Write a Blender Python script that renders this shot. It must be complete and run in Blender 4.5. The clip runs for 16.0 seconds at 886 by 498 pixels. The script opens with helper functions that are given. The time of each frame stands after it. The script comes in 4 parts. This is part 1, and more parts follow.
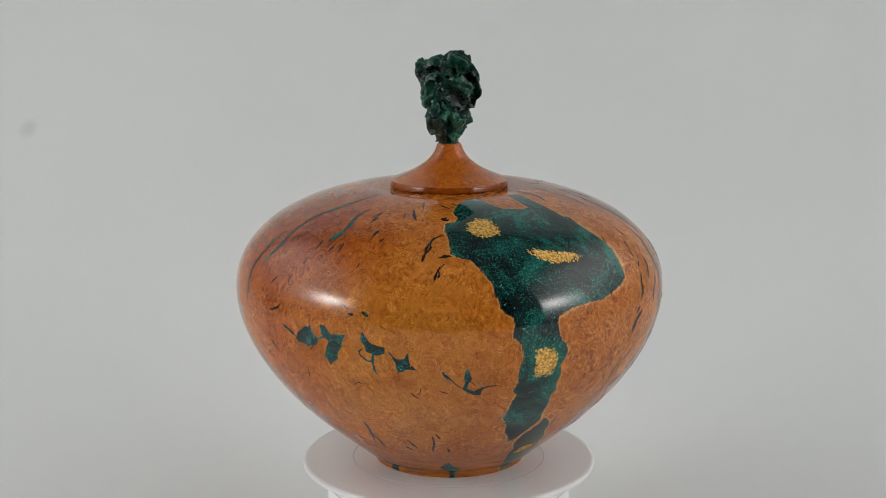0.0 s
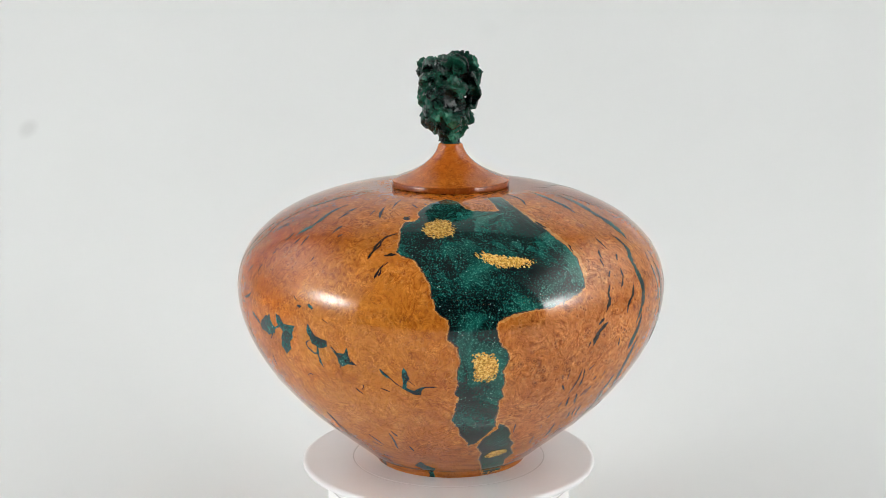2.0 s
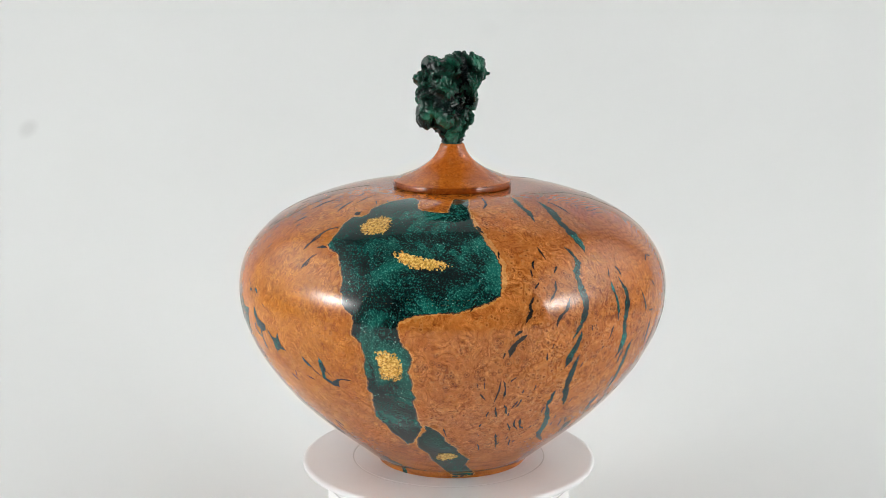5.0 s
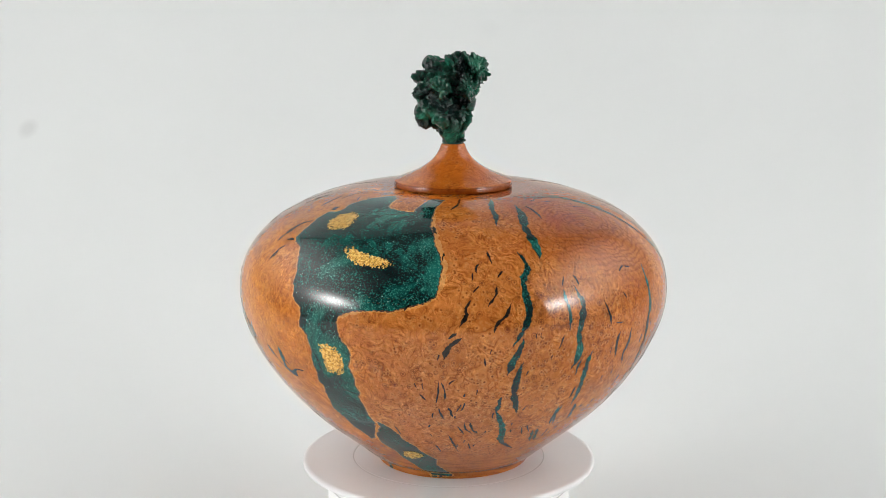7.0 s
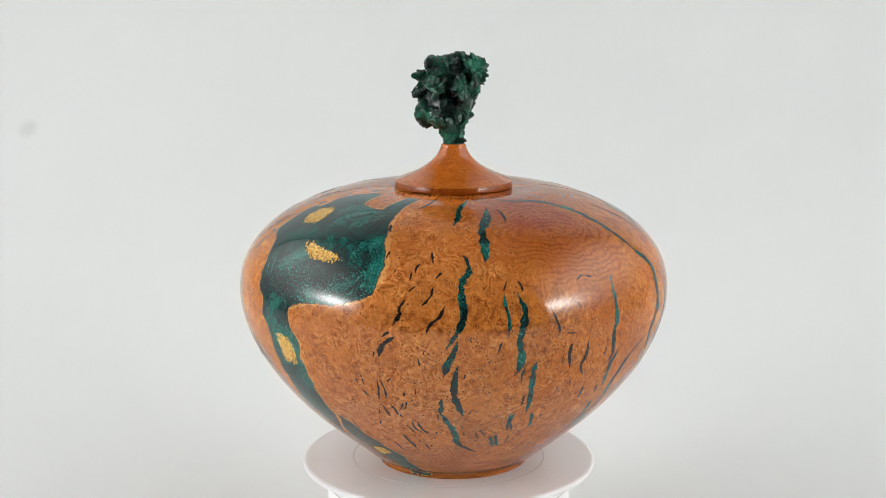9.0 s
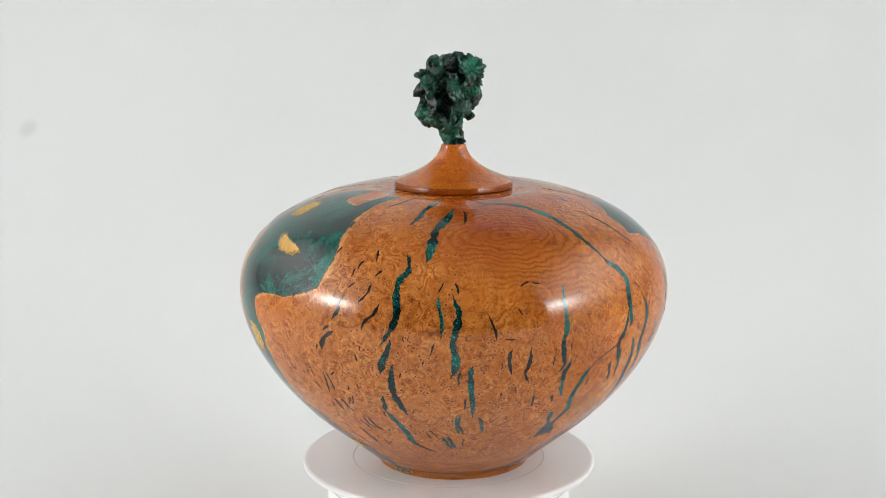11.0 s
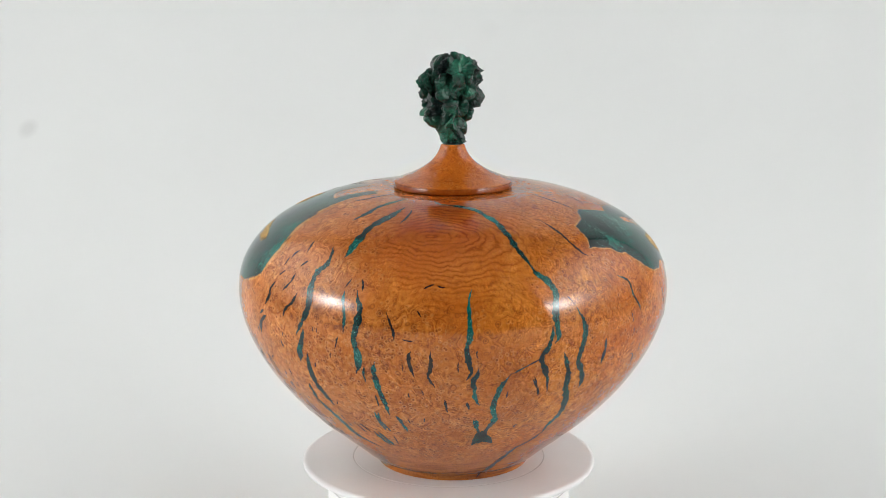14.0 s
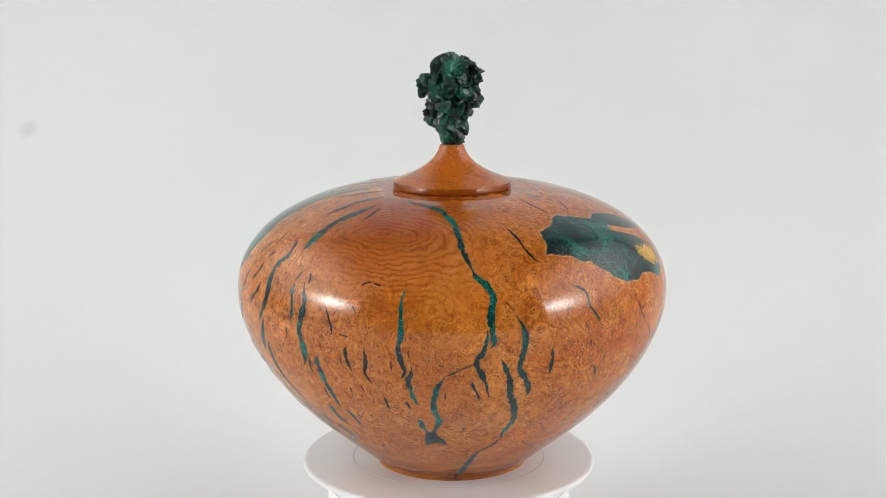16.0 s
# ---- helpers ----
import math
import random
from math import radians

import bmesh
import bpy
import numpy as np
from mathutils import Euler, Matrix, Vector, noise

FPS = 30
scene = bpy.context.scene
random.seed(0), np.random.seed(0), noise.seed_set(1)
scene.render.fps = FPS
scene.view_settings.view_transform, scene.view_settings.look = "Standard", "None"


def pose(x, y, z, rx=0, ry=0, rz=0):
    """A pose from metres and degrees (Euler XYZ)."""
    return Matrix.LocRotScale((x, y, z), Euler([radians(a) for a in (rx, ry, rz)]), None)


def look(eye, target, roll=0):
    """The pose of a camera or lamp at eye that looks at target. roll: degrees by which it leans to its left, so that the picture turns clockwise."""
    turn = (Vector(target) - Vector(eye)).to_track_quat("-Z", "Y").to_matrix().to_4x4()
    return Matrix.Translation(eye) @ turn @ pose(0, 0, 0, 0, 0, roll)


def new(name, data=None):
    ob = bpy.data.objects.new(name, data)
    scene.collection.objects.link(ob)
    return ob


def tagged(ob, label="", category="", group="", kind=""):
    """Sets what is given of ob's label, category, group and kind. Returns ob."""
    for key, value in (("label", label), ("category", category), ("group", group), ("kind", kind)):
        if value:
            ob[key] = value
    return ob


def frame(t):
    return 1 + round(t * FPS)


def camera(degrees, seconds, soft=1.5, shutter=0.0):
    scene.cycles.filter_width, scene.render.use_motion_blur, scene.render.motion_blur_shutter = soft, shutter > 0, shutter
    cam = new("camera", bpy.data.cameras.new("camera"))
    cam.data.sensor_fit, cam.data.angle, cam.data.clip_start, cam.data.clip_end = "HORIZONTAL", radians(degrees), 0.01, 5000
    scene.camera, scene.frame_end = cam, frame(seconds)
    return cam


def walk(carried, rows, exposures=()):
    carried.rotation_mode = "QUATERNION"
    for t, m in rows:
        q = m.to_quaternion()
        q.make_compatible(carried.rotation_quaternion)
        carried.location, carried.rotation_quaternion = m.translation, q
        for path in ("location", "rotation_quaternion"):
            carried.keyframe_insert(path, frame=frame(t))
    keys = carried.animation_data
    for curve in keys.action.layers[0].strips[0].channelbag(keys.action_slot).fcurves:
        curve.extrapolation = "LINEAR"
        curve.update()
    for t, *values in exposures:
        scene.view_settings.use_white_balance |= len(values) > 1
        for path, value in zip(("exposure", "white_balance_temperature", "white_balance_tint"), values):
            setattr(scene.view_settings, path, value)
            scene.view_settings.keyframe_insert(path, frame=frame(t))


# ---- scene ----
from mathutils.geometry import delaunay_2d_cdt

# A turned burl vase on a slowly turning display stand, before a white sweep.
RATE = 8.032                      # degrees per second, clockwise from above
OFF_X, OFF_Y = 0.00038, 0.00244   # the vase stands a little off the stand's axis

cam = camera(32.383, 16.0, soft=0.7)
EYE = (0.0, -0.73219, 0.25489)
HOLD = look(EYE, (-0.00359, 0.24755, 0.05467), -0.087)
walk(cam, [(0.0, HOLD), (16.0, HOLD)],
     exposures=[(0.0, -0.52), (0.1, -0.50), (0.2, -0.24), (0.3, -0.04), (0.4, 0.05), (0.6, 0.10), (16.0, 0.10)])

# ---- light ----
# two lamps shine through diffusing screens at the sides: strength, spread in metres, and shift back and up, of the hot middle, the field and the wide glow
SCREEN = ((25.0, 0.12, 0.0, 0.0), (5.2, 0.25, 0.0, 0.0), (2.35, 0.58, 0.64, 0.45))
world = bpy.data.worlds.new("studio")
scene.world = world
world.use_nodes = True
world.node_tree.nodes["Background"].inputs[0].default_value = (1, 1, 1, 1)
world.node_tree.nodes["Background"].inputs[1].default_value = 0.02



# ---- materials ----
class Nodes:
    """A small writer for node materials."""

    def __init__(self, name):
        self.mat = bpy.data.materials.new(name)
        self.mat.use_nodes = True
        self.tree = self.mat.node_tree
        self.bsdf = self.tree.nodes["Principled BSDF"]

    def add(self, kind, **sets):
        node = self.tree.nodes.new(kind)
        for key, value in sets.items():
            node.inputs[key].default_value = value
        return node

    def vector(self, operation):
        node = self.add("ShaderNodeVectorMath")
        node.operation = operation
        return node

    def link(self, a, b):
        self.tree.links.new(a, b)

    def coords(self):
        return self.add("ShaderNodeTexCoord").outputs["Object"]

    def noise(self, vec, scale, detail=4, rough=0.55, distort=0.0):
        n = self.add("ShaderNodeTexNoise", Scale=scale, Detail=detail, Roughness=rough, Distortion=distort)
        self.link(vec, n.inputs["Vector"])
        return n.outputs[0]

    def ramp(self, fac, stops):
        n = self.add("ShaderNodeValToRGB")
        el = n.color_ramp.elements
        while len(el) < len(stops):
            el.new(0.5)
        for e, (p, c) in zip(el, stops):
            e.position = p
            e.color = (*c, 1) if isinstance(c, tuple) else (c, c, c, 1)
        self.link(fac, n.inputs[0])
        return n.outputs[0]

    def mix(self, fac, a, b, blend="MIX"):
        n = self.add("ShaderNodeMix")
        n.data_type, n.blend_type = "RGBA", blend
        for value, socket in ((fac, n.inputs[0]), (a, n.inputs[6]), (b, n.inputs[7])):
            if isinstance(value, (int, float)):
                socket.default_value = value
            elif isinstance(value, tuple):
                socket.default_value = (*value, 1)
            else:
                self.link(value, socket)
        return n.outputs[2]

    def maths(self, op, a, b=0.0):
        n = self.add("ShaderNodeMath")
        n.operation = op
        for value, socket in ((a, n.inputs[0]), (b, n.inputs[1])):
            if isinstance(value, (int, float)):
                socket.default_value = value
            else:
                self.link(value, socket)
        return n.outputs[0]

    def half(self, wave):
        """-1..1 to 0..1."""
        return self.maths("ADD", self.maths("MULTIPLY", wave, 0.5), 0.5)

    def near(self, vec, place, inner, outer):
        """1 near a place, falling to 0 at outer metres."""
        d = self.vector("DISTANCE")
        self.link(vec, d.inputs[0])
        d.inputs[1].default_value = place
        m = self.add("ShaderNodeMapRange")
        m.inputs[1].default_value, m.inputs[2].default_value = inner, outer
        m.inputs[3].default_value, m.inputs[4].default_value = 1, 0
        self.link(d.outputs["Value"], m.inputs[0])
        return m.outputs[0]

    def bump(self, height, strength, dist):
        n = self.add("ShaderNodeBump", Strength=strength, Distance=dist)
        self.link(height, n.inputs["Height"])
        self.link(n.outputs[0], self.bsdf.inputs["Normal"])

    def set(self, **sets):
        for key, value in sets.items():
            socket = self.bsdf.inputs[key.replace("_", " ")]
            if isinstance(value, (int, float)):
                socket.default_value = value
            elif isinstance(value, tuple):
                socket.default_value = (*value, 1)
            else:
                self.link(value, socket)
        return self.mat


def on_vase(degrees, r, z):
    a = radians(degrees)
    return (r * math.cos(a), r * math.sin(a), z)


EYE_OF_GRAIN = on_vase(17, 0.078, 0.1262)


def wood_material(name, pale, mid, red, eyes=1.0, regions=True):
    """Burl: drifting tones, thin swirling figure, dark eyes in drifts, a striped heart and a red shoulder."""
    n = Nodes(name)
    p = n.coords()
    warp = n.add("ShaderNodeTexNoise", Scale=42.0, Detail=3.0)
    n.link(p, warp.inputs["Vector"])

    def bent(amount):
        v = n.vector("MULTIPLY_ADD")
        n.link(warp.outputs["Color"], v.inputs[0])
        v.inputs[1].default_value = (amount, amount, amount)
        n.link(p, v.inputs[2])
        return v.outputs[0]

    q, soft = bent(0.009), bent(0.004)
    colour = n.mix(n.ramp(n.noise(p, 22, 4, 0.6, 0.8), [(0.38, 0.0), (0.60, 1.0)]), pale, mid)
    mottle = n.noise(q, 60, 4, 0.6, 0.5)
    heart_place = on_vase(24, 0.076, 0.124)
    if regions:
        pink = n.near(p, on_vase(335, 0.10, 0.070), 0.03, 0.10)
        colour = n.mix(n.maths("MULTIPLY", pink, 0.8), colour, (0.52, 0.176, 0.040))
        gold = n.near(p, on_vase(262, 0.10, 0.070), 0.02, 0.075)
        colour = n.mix(n.maths("MULTIPLY", gold, 0.75), colour, (0.55, 0.190, 0.021))
        # a darker amber patch, added low on this side to lower its brightness
        dark_amber = n.near(p, on_vase(8, 0.095, 0.062), 0.025, 0.085)
        colour = n.mix(n.maths("MULTIPLY", dark_amber, 0.6), colour, (0.41, 0.116, 0.013))
        shoulder = n.near(p, on_vase(216, 0.085, 0.126), 0.010, 0.058)
        heart = n.near(p, on_vase(18, 0.060, 0.134), 0.014, 0.050)
        warm = n.maths("MAXIMUM", shoulder, n.maths("MULTIPLY", heart, 0.95))
        warm = n.maths("MULTIPLY", warm, n.ramp(mottle, [(0.32, 0.3), (0.55, 1.0)]))
        colour = n.mix(warm, colour, red)
        calm = n.maths("SUBTRACT", 1.0, n.near(p, heart_place, 0.020, 0.048))
    else:
        calm = n.ramp(mottle, [(0.0, 0.55), (1.0, 0.55)])
    colour = n.mix(0.55, colour, n.ramp(mottle, [(0.30, (0.70, 0.54, 0.40)), (0.48, (1.0, 0.98, 0.94)), (0.68, (1.14, 1.20, 1.30))]), "MULTIPLY")
    # thin dark and pale lines that follow the swirls
    swirl = n.noise(q, 105, 2.5, 0.5, 0.5)
    lines = n.half(n.maths("SINE", n.maths("MULTIPLY", swirl, 44.0)))
    fade = n.maths("MULTIPLY", n.ramp(n.noise(p, 105, 4, 0.65), [(0.40, 0.0), (0.60, 1.0)]), calm)
    if regions:
        fade = n.maths("MULTIPLY", fade, n.maths("SUBTRACT", 1.0, n.maths("MULTIPLY", gold, 0.6)))
    colour = n.mix(n.maths("MULTIPLY", fade, 0.95), colour, n.ramp(lines, [(0.0, (0.54, 0.41, 0.30)), (0.16, (0.94, 0.92, 0.89)), (0.70, (1.0, 1.0, 1.0)), (1.0, (1.25, 1.40, 1.60))]), "MULTIPLY")
    small = n.half(n.maths("SINE", n.maths("MULTIPLY", n.noise(q, 260, 2.5, 0.55, 1.2), 26.0)))
    fade2 = n.maths("MULTIPLY", n.ramp(n.noise(p, 140, 3, 0.6), [(0.44, 0.0), (0.62, 1.0)]), calm)
    colour = n.mix(n.maths("MULTIPLY", fade2, 0.65), colour, n.ramp(small, [(0.0, (0.58, 0.46, 0.36)), (0.24, (0.94, 0.92, 0.90)), (0.76, (1.0, 1.0, 1.0)), (1.0, (1.36, 1.55, 1.85))]), "MULTIPLY")
    # wisps of upright fibre
    upright = n.vector("MULTIPLY")
    n.link(q, upright.inputs[0])
    upright.inputs[1].default_value = (1.0, 1.0, 0.30)
    wisp = n.noise(upright.outputs[0], 330, 4, 0.65, 1.5)
    fade3 = n.ramp(n.noise(p, 45, 3), [(0.38, 0.25), (0.58, 1.0)])
    colour = n.mix(n.maths("MULTIPLY", n.maths("MULTIPLY", fade3, calm), 0.75), colour, n.ramp(wisp, [(0.32, (0.56, 0.43, 0.32)), (0.42, (0.97, 0.96, 0.94)), (0.54, (1.03, 1.04, 1.05)), (0.68, (1.30, 1.44, 1.65))]), "MULTIPLY")
    where = n.ramp(n.noise(p, 50, 3), [(0.40, 0.0), (0.54, 1.0)])
    if regions:
        where = n.maths("MAXIMUM", where, shoulder)
    streak = n.maths("MULTIPLY", n.ramp(n.noise(q, 230, 4, 0.7, 3.0), [(0.60, 0.0), (0.67, 1.0)]), where)
    colour = n.mix(n.maths("MULTIPLY", n.maths("MULTIPLY", streak, calm), 0.6), colour, (0.21, 0.045, 0.010))
    if regions:
        # oval rings round an eye on the shoulder, wider than tall
        away = n.vector("SUBTRACT")
        n.link(soft, away.inputs[0])
        away.inputs[1].default_value = EYE_OF_GRAIN
        parts = []
        for axis, squeeze in (((-math.sin(radians(17)), math.cos(radians(17)), 0.0), 0.46), ((-0.80 * math.cos(radians(17)), -0.80 * math.sin(radians(17)), 0.60), 1.0)):
            dot = n.vector("DOT_PRODUCT")
            n.link(away.outputs[0], dot.inputs[0])
            dot.inputs[1].default_value = axis
            u = n.maths("MULTIPLY", dot.outputs["Value"], squeeze)
            parts.append(n.maths("MULTIPLY", u, u))
        oval = n.maths("SQRT", n.maths("ADD", *parts))
        far = n.maths("ADD", oval, n.maths("MULTIPLY", n.noise(p, 45, 3, 0.55), 0.010))
        bands = n.half(n.maths("SINE", n.maths("ADD", n.maths("MULTIPLY", far, 2500.0), n.maths("MULTIPLY", n.noise(soft, 80, 4, 0.65), 17.0))))
        stripes = n.maths("MULTIPLY", n.near(p, heart_place, 0.026, 0.046), n.ramp(n.noise(p, 70, 2), [(0.34, 0.25), (0.56, 1.0)]))
        colour = n.mix(n.maths("MULTIPLY", stripes, 0.75), colour, n.ramp(bands, [(0.0, (0.58, 0.45, 0.34)), (0.20, (0.92, 0.89, 0.85)), (0.66, (1.05, 1.07, 1.08)), (1.0, (1.22, 1.34, 1.50))]), "MULTIPLY")
    # eyes: dark pips with a ring, in drifts
    cells = n.add("ShaderNodeTexVoronoi", Scale=235.0, Randomness=1.0)
    n.link(soft, cells.inputs["Vector"])
    ring = n.ramp(cells.outputs["Distance"], [(0.12, 1.0), (0.20, 0.0), (0.29, 0.8), (0.38, 0.0)])
    pips = n.add("ShaderNodeTexVoronoi", Scale=400.0, Randomness=1.0)
    n.link(soft, pips.inputs["Vector"])
    pip = n.ramp(pips.outputs["Distance"], [(0.15, 1.0), (0.24, 0.0)])
    halo = n.ramp(pips.outputs["Distance"], [(0.26, 0.0), (0.32, 1.0), (0.40, 0.6), (0.50, 0.0)])
    drift = n.ramp(n.noise(p, 36, 3), [(0.46, 0.0), (0.58, 1.0)])
    pip_drift = n.ramp(n.noise(p, 110, 2), [(0.50, 0.0), (0.58, 1.0)])
    if regions:
        crowd = n.near(p, on_vase(350, 0.088, 0.046), 0.030, 0.085)
        crowd = n.maths("MAXIMUM", crowd, n.near(p, on_vase(70, 0.095, 0.055), 0.02, 0.07))
        sparse = n.maths("MULTIPLY", n.near(p, on_vase(255, 0.10, 0.050), 0.03, 0.09), 0.85)
        keep = n.maths("MULTIPLY", calm, n.maths("SUBTRACT", 1.0, sparse))
        drift = n.maths("MULTIPLY", n.maths("MAXIMUM", drift, n.maths("MULTIPLY", crowd, n.ramp(n.noise(p, 60, 2), [(0.36, 0.0), (0.5, 1.0)]))), keep)
        pip_drift = n.maths("MULTIPLY", n.maths("MAXIMUM", n.maths("MULTIPLY", pip_drift, 0.7), n.maths("MULTIPLY", crowd, n.ramp(n.noise(p, 170, 3), [(0.46, 0.0), (0.56, 1.0)]))), keep)
    colour = n.mix(n.maths("MULTIPLY", n.maths("MULTIPLY", ring, drift), 0.78 * eyes), colour, (0.15, 0.034, 0.009))
    colour = n.mix(n.maths("MULTIPLY", n.maths("MULTIPLY", halo, pip_drift), 0.5 * eyes), colour, (0.62, 0.30, 0.09))
    colour = n.mix(n.maths("MULTIPLY", n.maths("MULTIPLY", pip, pip_drift), 0.88 * eyes), colour, (0.09, 0.022, 0.007))
    if regions:
        # straight grain round the foot
        split = n.add("ShaderNodeSeparateXYZ")
        n.link(p, split.inputs[0])
        low = n.ramp(n.maths("MULTIPLY", split.outputs[2], 10.0), [(0.10, 1.0), (0.22, 0.0)])
        flat = n.vector("MULTIPLY")
        n.link(q, flat.inputs[0])
        flat.inputs[1].default_value = (0.10, 0.10, 1.0)
        grain = n.noise(flat.outputs[0], 420, 4, 0.65)
        colour = n.mix(low, colour, n.mix(1.0, (0.44, 0.125, 0.016), n.ramp(grain, [(0.34, (0.55, 0.45, 0.36)), (0.50, (1.0, 1.0, 1.0)), (0.64, (1.2, 1.28, 1.36))]), "MULTIPLY"))
    fine = n.noise(q, 1100, 3, 0.75)
    colour = n.mix(0.25, colour, n.ramp(fine, [(0.3, 0.76), (0.7, 1.24)]), "MULTIPLY")
    # the figure stands in relief under the level lacquer
    relief = n.maths("ADD", n.noise(q, 230, 3, 0.55, 1.6), n.maths("MULTIPLY", n.noise(q, 95, 3, 0.5, 0.8), 0.9))
    n.bump(relief, 1.0 if regions else 0.5, 0.0030)
    return n.set(Base_Color=colour, Roughness=0.6, Specular_IOR_Level=0.0, Coat_Weight=0.95, Coat_Roughness=0.065, Coat_IOR=1.47)


def resin_material():
    """Clear-coated green resin with clouds of fine flakes."""
    n = Nodes("green_resin")
    p = n.coords()
    cloud = n.noise(p, 48, 6, 0.68, 0.6)
    colour = n.ramp(cloud, [(0.40, (0.001, 0.005, 0.006)), (0.51, (0.001, 0.019, 0.018)), (0.65, (0.007, 0.108, 0.086))])
    flake = n.noise(p, 1250, 3, 0.75)
    mask = n.maths("MULTIPLY", n.ramp(flake, [(0.53, 0.0), (0.66, 1.0)]), n.ramp(cloud, [(0.40, 0.10), (0.60, 0.95)]))
    colour = n.mix(mask, colour, (0.06, 0.30, 0.235))
    grains = n.add("ShaderNodeTexVoronoi", Scale=520.0, Randomness=1.0)
    n.link(p, grains.inputs["Vector"])
    speck = n.maths("MULTIPLY", n.ramp(grains.outputs["Distance"], [(0.10, 1.0), (0.17, 0.0)]), n.ramp(n.noise(p, 160, 2), [(0.49, 0.0), (0.60, 0.75)]))
    colour = n.mix(speck, colour, (0.30, 0.55, 0.48))
    return n.set(Base_Color=colour, Roughness=0.6, Specular_IOR_Level=0.0, Coat_Weight=0.92, Coat_Roughness=0.065, Coat_IOR=1.48)


def gold_material():
    n = Nodes("gold_leaf")
    p = n.coords()
    grit = n.noise(p, 900, 3, 0.7)
    colour = n.ramp(grit, [(0.34, (0.22, 0.095, 0.006)), (0.48, (0.72, 0.36, 0.035)), (0.64, (1.0, 0.74, 0.24))])
    n.bump(grit, 0.8, 0.001)
    return n.set(Base_Color=colour, Roughness=0.38, Metallic=0.35, Coat_Weight=0.4, Coat_Roughness=0.15)


def dark_crack_material():
    n = Nodes("dark_crack_fill")
    c = n.noise(n.coords(), 300, 3)
    return n.set(Base_Color=n.ramp(c, [(0.35, (0.010, 0.008, 0.006)), (0.7, (0.035, 0.022, 0.014))]), Roughness=0.6, Specular_IOR_Level=0.0, Coat_Weight=0.8, Coat_Roughness=0.08)


def bark_edge_material():
    n = Nodes("bark_edge")
    c = n.noise(n.coords(), 420, 3, 0.7)
    colour = n.ramp(c, [(0.38, (0.020, 0.010, 0.006)), (0.54, (0.07, 0.026, 0.008)), (0.66, (0.40, 0.20, 0.07))])
    return n.set(Base_Color=colour, Roughness=0.5, Specular_IOR_Level=0.2, Coat_Weight=1.0, Coat_Roughness=0.16)


def malachite_material():
    n = Nodes("malachite")
    p = n.coords()
    c = n.noise(p, 75, 4, 0.6, 0.5)
    colour = n.ramp(c, [(0.36, (0.002, 0.010, 0.009)), (0.48, (0.003, 0.032, 0.020)), (0.58, (0.006, 0.066, 0.039)), (0.69, (0.020, 0.160, 0.092))])
    fibre = n.noise(p, 1100, 3, 0.7)
    colour = n.mix(0.6, colour, n.ramp(fibre, [(0.3, 0.55), (0.7, 1.45)]), "MULTIPLY")
    n.bump(fibre, 0.3, 0.0005)
    return n.set(Base_Color=colour, Roughness=0.27, Specular_IOR_Level=0.42)


def plain_material(name, colour, rough, scale=40.0, spread=0.04, coat=0.0):
    n = Nodes(name)
    v = n.noise(n.coords(), scale, 4)
    c = n.mix(1.0, colour, n.ramp(v, [(0.3, 1 - spread), (0.7, 1 + spread * 0.3)]), "MULTIPLY")
    n.bump(n.noise(n.coords(), scale * 12, 3), 0.05, 0.0005)
    return n.set(Base_Color=c, Roughness=rough, Coat_Weight=coat)


def backdrop_material():
    n = Nodes("white_paper")
    p = n.coords()
    c = n.mix(1.0, (0.79, 0.806, 0.804), n.ramp(n.noise(p, 3, 3), [(0.3, 0.975), (0.7, 1.0)]), "MULTIPLY")
    for place, size, depth in ((SMUDGE_A, 0.0080, 0.17), (SMUDGE_B, 0.010, 0.03)):
        flat = n.vector("MULTIPLY")
        n.link(p, flat.inputs[0])
        flat.inputs[1].default_value = (1.0, 0.0, 1.2)
        spot = n.near(flat.outputs[0], (place[0], 0.0, place[2] * 1.2), size * 0.45, size * 1.25)
        c = n.mix(n.maths("MULTIPLY", spot, depth), c, (0.25, 0.25, 0.25))
    return n.set(Base_Color=c, Roughness=0.75)


def screen_material(name, middle, glow, spread):
    """Diffusing cloth lit through by a lamp: brightest in the middle, fading outwards."""
    n = Nodes(name)
    total = None
    for power, width, back, up in SCREEN:
        v = n.vector("SUBTRACT")
        n.link(n.coords(), v.inputs[0])
        v.inputs[1].default_value = (middle[0], middle[1] + back, middle[2] + up)
        k = n.vector("MULTIPLY")
        n.link(v.outputs[0], k.inputs[0])
        k.inputs[1].default_value = (0.0, 0.78 if back else 0.65, 1.3 if back else 1.15)
        d = n.vector("LENGTH")
        n.link(k.outputs[0], d.inputs[0])
        x = n.maths("DIVIDE", d.outputs["Value"], width if back else width * spread)
        g = n.maths("MULTIPLY", n.maths("POWER", 2.718, n.maths("MULTIPLY", n.maths("MULTIPLY", x, x), -1.0)), power * glow if back else power / spread ** 1.4)
        total = g if total is None else n.maths("ADD", total, g)
    return n.set(Base_Color=(0.45, 0.45, 0.45), Roughness=0.9, Emission_Color=(1.0, 1.0, 0.982), Emission_Strength=total)


